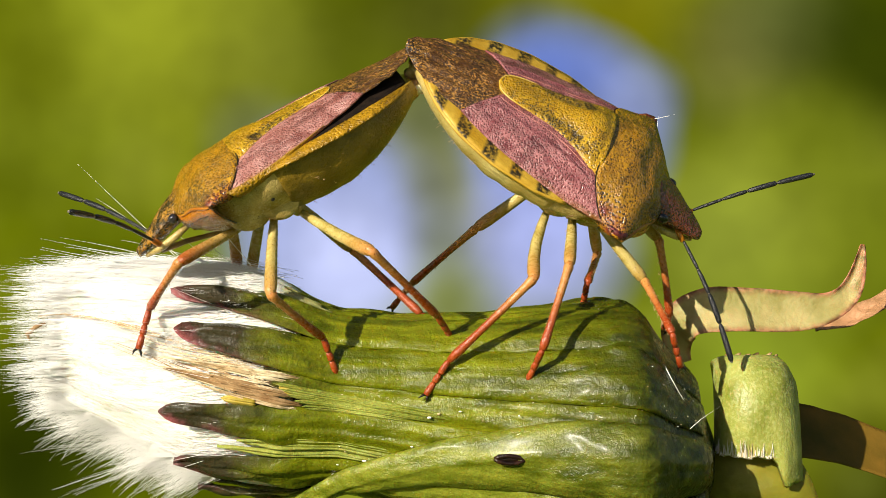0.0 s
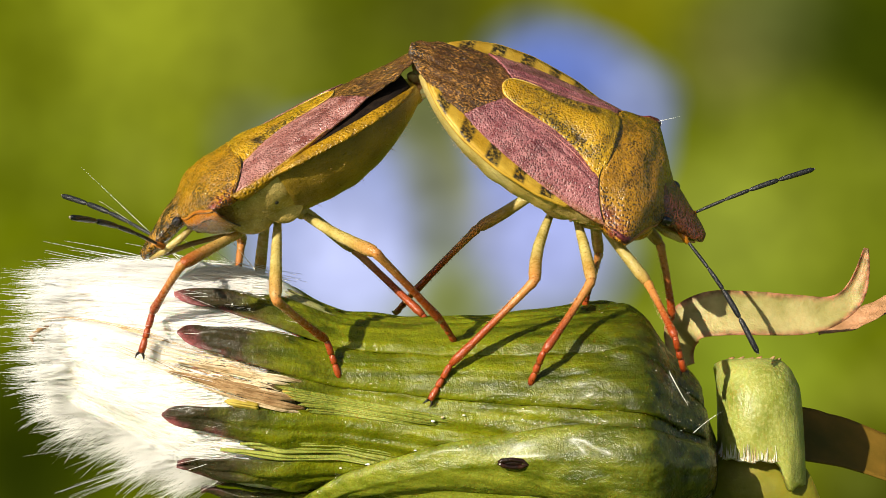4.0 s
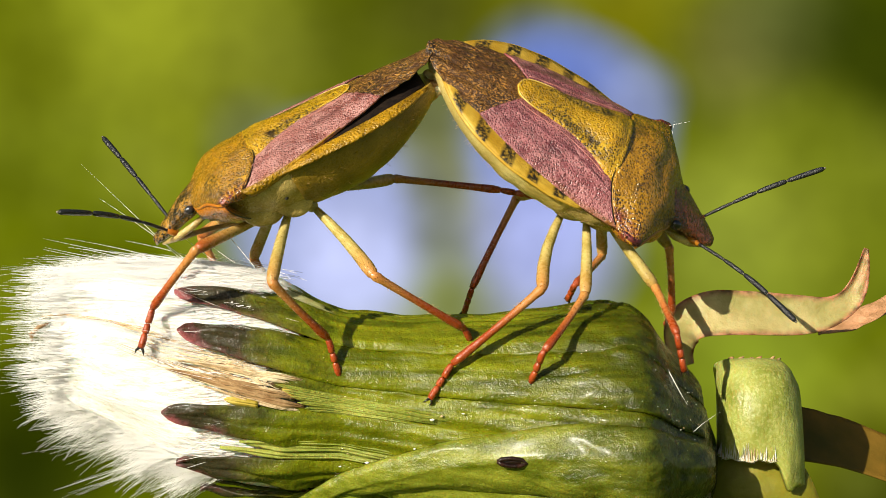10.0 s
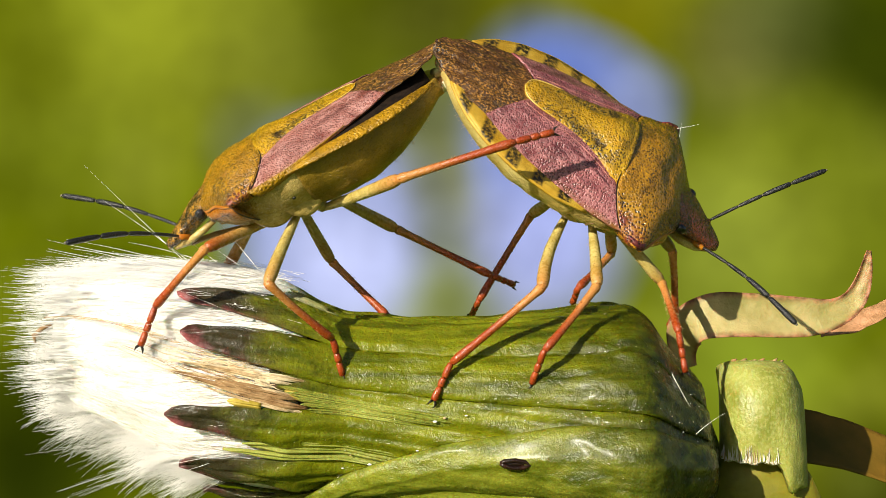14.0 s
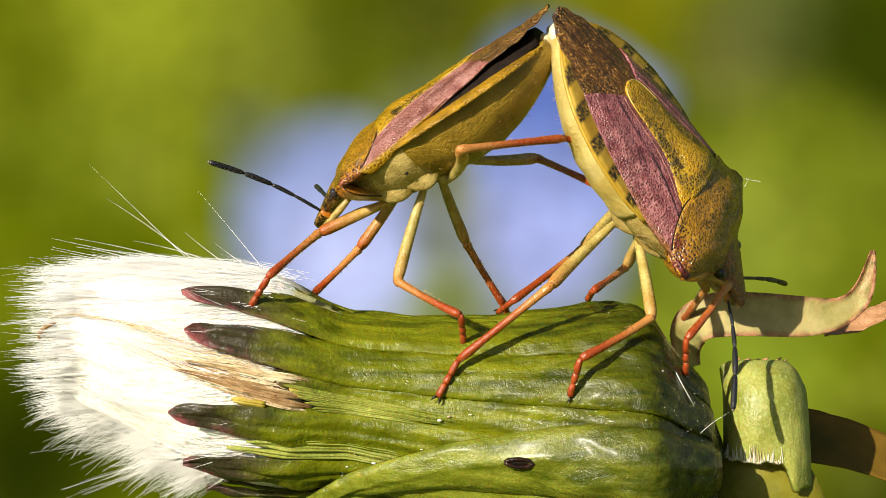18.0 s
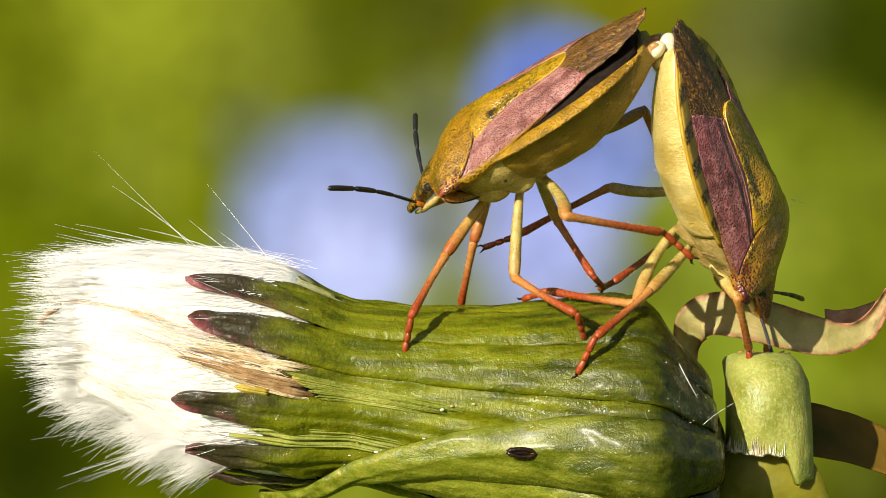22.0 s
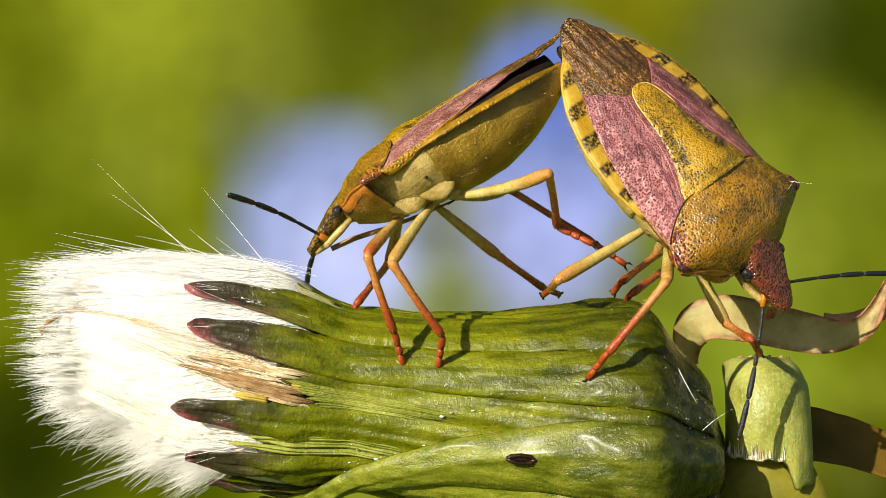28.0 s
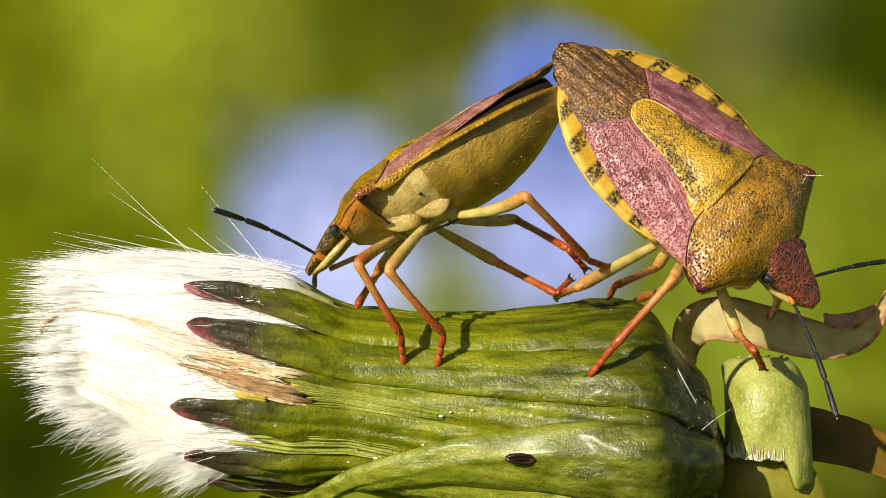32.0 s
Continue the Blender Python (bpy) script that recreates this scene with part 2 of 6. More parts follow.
def stub_material():
    """Fleshy pale green with a granular bloom and darker veins."""
    m = Nodes("pale_green_stub")
    ground = m.ramp(m.noise(0.6, 4.0), (0.36, lin(118, 126, 36)), (0.64, lin(164, 166, 80)))
    grain = m.grey(m.noise(8.0, 3.0), 0.48, 0.66)
    colour = m.mix(m.maths("MULTIPLY", grain, 0.3), ground, lin(206, 204, 140))
    m.bump(m.maths("ADD", m.noise(9.0, 3.0), m.maths("MULTIPLY", m.noise(3.0, 3.0, where=m.stretched(1.0, 1.0, 0.2)), 1.5)), 0.03)
    return m.done(colour, m.grey(m.noise(3.0), 0.35, 0.65, 0.32, 0.55), 0.45, through_light=0.15)


STUB = stub_material()
STEM = plain("stem_green", lin(76, 82, 14), lin(104, 108, 28), 0.7, 0.4, 0.04, 5.0, 0.35, 0.2)
BROWN = plain("withered_brown", lin(140, 106, 68), lin(178, 146, 104), 1.6, 0.6, 0.05, 8.0, 0.2)
STRAW = plain("straw_floret", lin(238, 224, 192), lin(216, 194, 152), 1.6, 0.55, 0.05, 9.0, 0.25)
TAN = plain("withered_floret", lin(220, 200, 164), lin(190, 160, 116), 1.6, 0.6, 0.1, 5.0, 0.2)
DARK_SPOT = plain("dark_scar", lin(14, 10, 8), lin(50, 28, 18), 3.0, 0.22, 0.05, 8.0)
SEED_SKIN = plain("yellow_floret", lin(158, 136, 34), lin(190, 168, 76), 1.5, 0.5)


def hair_material(name, colour, rough):
    """Thin hair: half of the light passes through it."""
    m = Nodes(name)
    m.done(colour, rough, 0.35, sheen=0.6)
    thin = m.node("ShaderNodeBsdfTranslucent")
    thin.inputs["Color"].default_value = colour
    both = m.node("ShaderNodeMixShader")
    both.inputs[0].default_value = 0.05
    m.link(m.bsdf.outputs[0], both.inputs[1])
    m.link(thin.outputs[0], both.inputs[2])
    m.link(both.outputs[0], m.tree.nodes["Material Output"].inputs[0])
    return m.mat


HAIR = hair_material("white_hair", (0.97, 0.95, 0.91, 1), 0.4)


def fluff_material():
    m = Nodes("packed_white_hair")
    strand = m.noise(3.2, 5.0, 0.7, where=m.stretched(0.10, 2.4, 2.4))
    colour = m.ramp(strand, (0.30, lin(226, 216, 190)), (0.5, lin(252, 250, 242)))
    m.bump(strand, 0.12)
    return m.done(colour, 0.6, 0.2, sheen=0.2, through_light=0.2)


FLUFF = fluff_material()


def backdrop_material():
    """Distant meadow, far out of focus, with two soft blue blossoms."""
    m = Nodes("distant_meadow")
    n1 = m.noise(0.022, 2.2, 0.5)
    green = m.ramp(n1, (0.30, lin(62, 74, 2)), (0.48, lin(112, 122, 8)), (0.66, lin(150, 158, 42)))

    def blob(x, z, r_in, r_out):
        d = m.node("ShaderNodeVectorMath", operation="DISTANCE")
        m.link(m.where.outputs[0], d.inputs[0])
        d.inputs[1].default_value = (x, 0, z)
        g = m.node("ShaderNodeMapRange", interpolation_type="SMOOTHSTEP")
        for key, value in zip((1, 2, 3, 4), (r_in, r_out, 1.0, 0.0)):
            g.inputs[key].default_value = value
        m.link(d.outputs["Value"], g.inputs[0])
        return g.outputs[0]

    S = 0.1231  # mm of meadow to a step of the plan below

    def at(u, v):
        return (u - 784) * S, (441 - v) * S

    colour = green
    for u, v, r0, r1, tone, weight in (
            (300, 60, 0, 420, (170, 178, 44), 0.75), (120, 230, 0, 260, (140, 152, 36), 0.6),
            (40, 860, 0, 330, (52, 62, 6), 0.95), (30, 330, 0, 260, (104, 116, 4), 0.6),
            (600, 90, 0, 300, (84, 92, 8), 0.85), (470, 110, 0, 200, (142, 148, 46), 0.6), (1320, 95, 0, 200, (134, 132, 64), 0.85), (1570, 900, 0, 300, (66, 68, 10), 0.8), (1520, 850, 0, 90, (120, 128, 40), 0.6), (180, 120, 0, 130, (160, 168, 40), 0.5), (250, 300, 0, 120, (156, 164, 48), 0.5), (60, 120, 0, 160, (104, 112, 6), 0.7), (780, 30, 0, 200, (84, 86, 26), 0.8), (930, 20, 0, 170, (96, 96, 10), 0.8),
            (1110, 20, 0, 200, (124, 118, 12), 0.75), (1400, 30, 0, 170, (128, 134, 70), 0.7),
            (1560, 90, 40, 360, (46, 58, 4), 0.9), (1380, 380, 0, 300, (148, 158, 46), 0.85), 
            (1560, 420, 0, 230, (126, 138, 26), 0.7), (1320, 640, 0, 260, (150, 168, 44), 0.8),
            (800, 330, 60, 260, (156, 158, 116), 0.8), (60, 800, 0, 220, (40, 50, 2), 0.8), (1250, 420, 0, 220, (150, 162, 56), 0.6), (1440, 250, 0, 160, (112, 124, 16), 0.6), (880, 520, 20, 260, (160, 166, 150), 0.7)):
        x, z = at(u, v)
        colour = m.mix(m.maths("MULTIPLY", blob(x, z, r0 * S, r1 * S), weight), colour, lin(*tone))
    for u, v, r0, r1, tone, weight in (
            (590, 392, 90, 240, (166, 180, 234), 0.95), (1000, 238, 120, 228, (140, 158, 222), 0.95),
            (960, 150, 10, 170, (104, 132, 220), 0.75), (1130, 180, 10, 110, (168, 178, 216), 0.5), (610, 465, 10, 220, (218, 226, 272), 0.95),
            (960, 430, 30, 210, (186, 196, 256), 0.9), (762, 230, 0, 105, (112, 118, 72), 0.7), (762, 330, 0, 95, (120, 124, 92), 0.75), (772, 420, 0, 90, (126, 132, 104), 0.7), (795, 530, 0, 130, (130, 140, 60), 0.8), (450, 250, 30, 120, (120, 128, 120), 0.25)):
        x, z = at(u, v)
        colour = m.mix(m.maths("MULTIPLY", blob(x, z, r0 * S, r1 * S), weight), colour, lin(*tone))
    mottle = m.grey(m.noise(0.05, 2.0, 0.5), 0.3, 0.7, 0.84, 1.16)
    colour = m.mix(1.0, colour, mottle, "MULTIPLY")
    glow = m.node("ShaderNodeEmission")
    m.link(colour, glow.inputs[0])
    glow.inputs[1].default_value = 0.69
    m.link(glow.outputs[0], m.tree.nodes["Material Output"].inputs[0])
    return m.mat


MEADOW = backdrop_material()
GRASS = plain("meadow_ground", lin(70, 92, 24), lin(110, 128, 44), 0.02, 0.9, 2.0, 0.3, 0.1)


# ---- mesh helpers; all shapes are written in millimetres ----
def join(*shapes):
    verts, faces = [], []
    for v, f in shapes:
        n = len(verts)
        verts += list(v)
        faces += [tuple(i + n for i in q) for q in f]
    return verts, faces


def sheet(nu, nv, fn):
    """A net of nu x nv cells; fn(u, v) with u and v from 0 to 1."""
    verts = [tuple(fn(i / nu, j / nv)) for i in range(nu + 1) for j in range(nv + 1)]
    w = nv + 1
    faces = [(i * w + j, i * w + j + 1, (i + 1) * w + j + 1, (i + 1) * w + j) for i in range(nu) for j in range(nv)]
    return verts, faces


def shell(nu, nv, top, under):
    """A closed thin body between two nets."""
    a, fa = sheet(nu, nv, top)
    b, fb = sheet(nu, nv, under)
    n, w = len(a), nv + 1
    faces = fa + [tuple(i + n for i in reversed(q)) for q in fb]
    ring = [j for j in range(w)] + [i * w + nv for i in range(1, nu + 1)] + [nu * w + j for j in range(nv - 1, -1, -1)] + [i * w for i in range(nu - 1, 0, -1)]
    for k, p in enumerate(ring):
        q = ring[(k + 1) % len(ring)]
        faces.append((q, p, p + n, q + n))
    return a + b, faces


def tube(path, radii, sides=8, flat=1.0):
    """A closed tube along a path, with a radius at each point."""
    path = [Vector(p) for p in path]
    verts, faces = [], []
    side = None
    for i, p in enumerate(path):
        way = (path[min(i + 1, len(path) - 1)] - path[max(i - 1, 0)]).normalized()
        if side is None:
            side = way.cross(Vector((0, 0, 1)) if abs(way.z) < 0.9 else Vector((1, 0, 0))).normalized()
        side = (side - way * side.dot(way)).normalized()
        up = way.cross(side)
        for k in range(sides):
            a = 2 * math.pi * k / sides
            verts.append(tuple(p + (side * math.cos(a) + up * math.sin(a) * flat) * radii[i]))
    for i in range(len(path) - 1):
        for k in range(sides):
            l = (k + 1) % sides
            faces.append((i * sides + k, i * sides + l, (i + 1) * sides + l, (i + 1) * sides + k))
    faces.append(tuple(reversed(range(sides))))
    faces.append(tuple(range((len(path) - 1) * sides, len(path) * sides)))
    return verts, faces


def egg(centre, size, rings=10, sides=16):
    verts, faces = [], []
    for i in range(rings + 1):
        a = math.pi * min(max(i / rings, 0.02), 0.98)
        for k in range(sides):
            b = 2 * math.pi * k / sides
            verts.append((centre[0] + size[0] * math.cos(a), centre[1] + size[1] * math.sin(a) * math.cos(b), centre[2] + size[2] * math.sin(a) * math.sin(b)))
    for i in range(rings):
        for k in range(sides):
            l = (k + 1) % sides
            faces.append((i * sides + k, (i + 1) * sides + k, (i + 1) * sides + l, i * sides + l))
    faces.append(tuple(range(sides)))
    faces.append(tuple(reversed(range(rings * sides, (rings + 1) * sides))))
    return verts, faces


def part(name, shape, material, parent=None, label="", layer=None, smooth=True, at=None):
    """One mesh object; layer = (name, values by vertex), or a list of such."""
    verts, faces = shape
    me = bpy.data.meshes.new(name)
    me.from_pydata([(x * MM, y * MM, z * MM) for x, y, z in verts], [], faces)
    me.materials.append(material)
    me.polygons.foreach_set("use_smooth", [smooth] * len(me.polygons))
    for key, values in ([layer] if isinstance(layer, tuple) else layer or []):
        me.attributes.new(key, "FLOAT", "POINT").data.foreach_set("value", values)
    if len(faces) < 60000:
        bm = bmesh.new()
        bm.from_mesh(me)
        bmesh.ops.recalc_face_normals(bm, faces=bm.faces)
        bm.to_mesh(me)
        bm.free()
    ob = new(name, me)
    ob.parent = parent
    if label:
        tagged(ob, label)
    if at:
        ob.location = Vector(at) * MM
    return ob


def smooth_curve(xs, ys, width=0.35):
    """A soft curve through given stations."""
    fine = np.linspace(xs[0] - 1, xs[-1] + 1, 400)
    raw = np.interp(fine, xs, ys)
    k = np.exp(-0.5 * ((np.arange(-40, 41) * (fine[1] - fine[0])) / width) ** 2)
    k /= k.sum()
    soft = np.convolve(np.pad(raw, 40, mode="edge"), k, mode="valid")
    return lambda x: float(np.interp(x, fine, soft))


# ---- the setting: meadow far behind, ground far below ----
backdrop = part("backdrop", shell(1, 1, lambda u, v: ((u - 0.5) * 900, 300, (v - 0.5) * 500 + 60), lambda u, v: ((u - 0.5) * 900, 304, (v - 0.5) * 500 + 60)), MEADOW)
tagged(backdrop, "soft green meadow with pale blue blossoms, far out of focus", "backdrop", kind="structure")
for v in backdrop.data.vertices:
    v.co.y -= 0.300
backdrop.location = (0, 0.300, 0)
ground = part("ground", sheet(2, 2, lambda u, v: ((u - 0.5) * 4e6, (v - 0.5) * 4e6, -190.0)), GRASS)
tagged(ground, "grassy meadow ground far below the flower head", "ground", kind="structure")


# ---- the dandelion head: one thing that sways ----
AXIS_Y = 1.9
bud_r = smooth_curve([-12, -9.3, -7.5, -5.8, -3.75, -1.7, 0.3, 2.4, 4.4, 6.0, 6.9, 7.5, 8.0, 8.5, 9.1, 9.6, 10.0], [3.9, 4.0, 4.05, 3.95, 3.35, 3.5, 3.85, 4.3, 4.9, 5.4, 5.5, 5.1, 4.3, 3.8, 3.4, 2.6, 1.0], 0.2)
bud_z = smooth_curve([-12, -9, -5.8, 0, 6, 9.5], [-4.6, -4.8, -5.35, -6.3, -7.3, -8], 0.8)


def on_bud(x, phi, lift=0.0):
    """A place on the bud; phi in degrees, 0 towards the viewer's side, 90 on top."""
    r, a = bud_r(x) + lift, radians(phi)
    up = math.sin(a)
    return x, AXIS_Y - r * math.cos(a), bud_z(x) + r * up * (1 - 0.05 * max(0.0, up) ** 2)


dandelion = tagged(new("dandelion_head"), "fading dandelion head with green bracts and white seed down, lying sideways", "flower")


def bud_skin(u, v):
    x, phi = -6.6 + 16.6 * u, 360 * v
    rib = 0.10 * math.cos(radians(phi * 13)) * math.sin(math.pi * min(1, u * 1.1)) + 0.12 * (noise.noise((x * 0.5, phi * 0.03, 1)))
    return on_bud(x, phi, rib - 0.22 - 0.9 * max(0.0, (-5.0 - x) / 1.6))


part("receptacle", sheet(60, 144, bud_skin), BUD, dandelion, "glossy dark green swollen base of the flower head", ("along", [0.0] * (61 * 145)))


def bract(name, material, x0, x1, phi, half, lift, tip_lift=0.3, tip_turn=0.0, seed=0, n=72, thick=0.22, taper=0.55, label="", crown=0.16, dark_tip=True, sink=0.0):
    """A strap that lies along the bud from x0 to its free tip at x1; phi and half may follow x."""
    def place(u, v, under):
        x = x0 + (x1 - x0) * u
        c = phi(x) if callable(phi) else phi
        h = half(x) if callable(half) else half
        t = max(0.0, (u - taper) / (1 - taper))
        h *= (1 - 0.68 * t ** 1.35) * math.sqrt(max(0.02, 1 - max(0.0, (t - 0.86) / 0.14) ** 2)) * (1 - (0.5 * max(0.0, 1 - u * 3.5) if sink else 0.0))
        w = 2 * v - 1
        wave = min(1.0, 0.3 + h / 9) * 0.10 * noise.noise((x * 0.8 + seed * 3.7, w * 1.3, seed)) * (1 + 2.0 * t)
        rise = lift + crown * (1 - w * w) * (1 - 0.6 * t) + tip_lift * max(0.0, (u - 0.72) / 0.28) ** 2 + wave
        rise -= 0.06 * math.exp(-(w / 0.12) ** 2)
        swollen = math.exp(-((x - 6.2) / 2.3) ** 2)
        rise += swollen * (0.13 * noise.noise((x * 0.9, w * 1.6 + seed, seed * 1.7)) + 0.07 * noise.noise((x * 2.2, w * 3.4, seed)))
        rise += 0.025 * min(1.0, h / 9) ** 2 * math.sin(w * 9 + seed) * (1 - t) - sink * max(0.0, 1 - u * 4)
        return on_bud(x, c + w * h + tip_turn * t * t, rise - (thick if under else 0.0) * (1 - 0.75 * abs(w) ** 3))
    shape = shell(n, 20, lambda u, v: place(u, v, False), lambda u, v: place(u, v, True))
    along = [i / n if dark_tip else 0.9 * i / n for i in range(n + 1) for _ in range(21)] * 2
    across = [j / 10 - 1 for _ in range(n + 1) for j in range(21)] * 2
    return part(name, shape, material, dandelion, label, [("along", along), ("across", across)])


DARK_TIP = "green bract with a withered dark purple tip"
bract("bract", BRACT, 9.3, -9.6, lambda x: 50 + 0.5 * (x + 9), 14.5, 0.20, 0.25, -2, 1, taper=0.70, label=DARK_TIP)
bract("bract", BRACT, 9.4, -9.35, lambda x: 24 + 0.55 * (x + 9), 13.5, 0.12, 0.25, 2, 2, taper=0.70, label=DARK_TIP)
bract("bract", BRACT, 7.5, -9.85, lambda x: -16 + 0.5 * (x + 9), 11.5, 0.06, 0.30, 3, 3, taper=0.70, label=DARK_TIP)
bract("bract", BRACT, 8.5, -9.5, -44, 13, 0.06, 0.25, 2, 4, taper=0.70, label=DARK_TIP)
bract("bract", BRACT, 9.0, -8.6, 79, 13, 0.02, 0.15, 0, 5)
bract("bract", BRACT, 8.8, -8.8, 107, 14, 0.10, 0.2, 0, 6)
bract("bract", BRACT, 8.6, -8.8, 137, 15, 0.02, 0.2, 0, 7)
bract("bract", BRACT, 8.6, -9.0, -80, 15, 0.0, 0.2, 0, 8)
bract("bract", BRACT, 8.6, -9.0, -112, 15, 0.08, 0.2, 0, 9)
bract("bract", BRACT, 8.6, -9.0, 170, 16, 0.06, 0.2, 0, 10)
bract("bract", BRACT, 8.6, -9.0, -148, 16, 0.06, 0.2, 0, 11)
bract("bract", BRACT, 9.4, -6.4, 11, 14, -0.10, 0.0, 0, 12, taper=0.8, dark_tip=False)
diag_phi = smooth_curve([-7.5, -5.5, -3, 0, 4, 9.6], [-92, -72, -42, -19, -4, 1], 0.6)
diag_half = smooth_curve([-7.5, -5.5, -3, 0, 4, 9.6], [7, 8, 11, 13, 15, 15], 0.5)
bract("outer_bract", LIGHT_BRACT, 9.6, -7.2, diag_phi, diag_half, 0.32, 0.1, 0, 13, taper=0.85, label="broad light green outer bract crossing the others aslant", crown=0.42, dark_tip=False)
bract("outer_bract", LIGHT_BRACT, 9.5, -3.0, smooth_curve([-3, 2, 9], [-50, -32, -30], 0.5), 13, 0.14, 0.1, 0, 14, taper=0.8, crown=0.3, dark_tip=False)
for k, (a, b) in enumerate(((7.6, 4.2), (5.2, 3.3), (2.8, 2.4), (0.2, 1.4), (-2.6, 0.2))):
    bract("inner_bract", PALE_BRACT, 1.9 - 0.55 * k, -5.9 + 0.25 * k, smooth_curve([-6, -2, 3], [a, a * 0.45 + b * 0.55, b], 0.5), 1.35 + 0.2 * (k % 3), 0.05 + 0.05 * (k % 2), 0.1, 0, 20 + k, n=30, thick=0.1, taper=0.9, label="narrow pale green inner bract", crown=0.1, dark_tip=False, sink=0.3)

scar = tube([(1.80, 0, 0.02), (1.95, 0, 0.09), (2.3, 0, 0.13), (2.65, 0, 0.07), (2.82, 0, -0.03), (2.6, 0, -0.13), (2.25, 0, -0.14), (1.95, 0, -0.07), (1.80, 0, 0.02)], [0.07, 0.09, 0.08, 0.09, 0.08, 0.09, 0.08, 0.09, 0.07], 7)
scar = join(scar, egg((2.3, 0.05, 0), (0.42, 0.06, 0.11), 8, 12))
sx, sy, sz = on_bud(2.35, -7.5, 0.84)
part("scar", ([(x, y + sy, z + sz) for x, y, z in scar[0]], scar[1]), DARK_SPOT, dandelion, "dark brown oval scar on a bract")

# seed down: packed core, then loose hairs
core_r = smooth_curve([-15.0, -14.0, -13.4, -12, -10, -9, -7.2, -6.0, -5.2, -4.5], [1.6, 2.3, 2.6, 3.05, 3.5, 3.75, 3.9, 3.82, 3.45, 2.6], 0.2)
core_z = smooth_curve([-15.0, -13.8, -12, -10, -9, -7.2, -4.5], [-3.2, -3.3, -3.65, -4.25, -4.55, -4.85, -5.4], 0.4)


def core_place(x, phi, lift=0.0):
    lump = 0.16 * noise.noise((x * 0.25, math.cos(radians(phi)) * 2.2, math.sin(radians(phi)) * 2.2)) + 0.12 * noise.noise((x * 0.3, phi * 0.09, 4.0))
    lump *= min(1.0, max(0.0, (-7.0 - x) / 2.0))
    groove = -0.5 * math.exp(-((phi - 18 + (x + 9) * 1.5) / 5.0) ** 2)
    r, a = core_r(x) + lump * 2 + groove + lift, radians(phi)
    return x, AXIS_Y - r * math.cos(a), core_z(x) + r * 1.02 * math.sin(a)


def core_skin(u, v):
    ragged = 0.55 * noise.noise((math.cos(2 * math.pi * v) * 3, math.sin(2 * math.pi * v) * 3, 9.0))
    x, y, z = core_place(-4.6 - (9.75 + ragged * 0.9) * u, 360 * v)
    close = math.sqrt(max(0.0, 1 - (max(0.0, u - 0.90) / 0.10) ** 2.6))
    return x, AXIS_Y + (y - AXIS_Y) * close, core_z(x) + (z - core_z(x)) * close


part("down_core", sheet(120, 120, core_skin), FLUFF, dandelion, "packed white seed down")


def hair(verts, faces, p, way, length, r, bend, sides=3, steps=4):
    """A tapering hair appended to a growing mesh."""
    p, way = Vector(p), Vector(way).normalized()
    side = way.cross(Vector((0.3, 0.5, 0.8))).normalized()
    up = way.cross(side)
    n = len(verts)
    for i in range(steps):
        f = i / (steps - 1)
        c = p + way * length * f + bend * (f * f * length)
        w = r * (1 - 0.8 * f)
        for k in range(sides):
            a = 2 * math.pi * k / sides
            verts.append(tuple(c + side * math.cos(a) * w + up * math.sin(a) * w))
    for i in range(steps - 1):
        for k in range(sides):
            l = (k + 1) % sides
            faces.append((n + i * sides + k, n + i * sides + l, n + (i + 1) * sides + l, n + (i + 1) * sides + k))


def many_hairs(roots, ways, lengths, radii, bends, steps=5):
    """Thin three-sided hairs, all in one mesh."""
    ways = ways / np.linalg.norm(ways, axis=1, keepdims=True)
    side = np.cross(ways, np.array((0.3, 0.5, 0.8)))
    side /= np.linalg.norm(side, axis=1, keepdims=True)
    up = np.cross(ways, side)
    rows = []
    for i in range(steps):
        f = i / (steps - 1)
        c = roots + ways * (lengths * f)[:, None] + bends * (lengths * f * f)[:, None]
        w = (radii * (1 - 0.75 * f))[:, None]
        rows += [c + (side * math.cos(2.0944 * k) + up * math.sin(2.0944 * k)) * w for k in range(3)]
    verts = np.stack(rows, axis=1).reshape(-1, 3)
    one = [(3 * i + k, 3 * i + (k + 1) % 3, 3 * i + 3 + (k + 1) % 3, 3 * i + 3 + k) for i in range(steps - 1) for k in range(3)]
    faces = (np.array(one)[None] + (np.arange(len(roots)) * 3 * steps)[:, None, None]).reshape(-1, 4)
    return [tuple(v) for v in verts.tolist()], [tuple(q) for q in faces.tolist()]


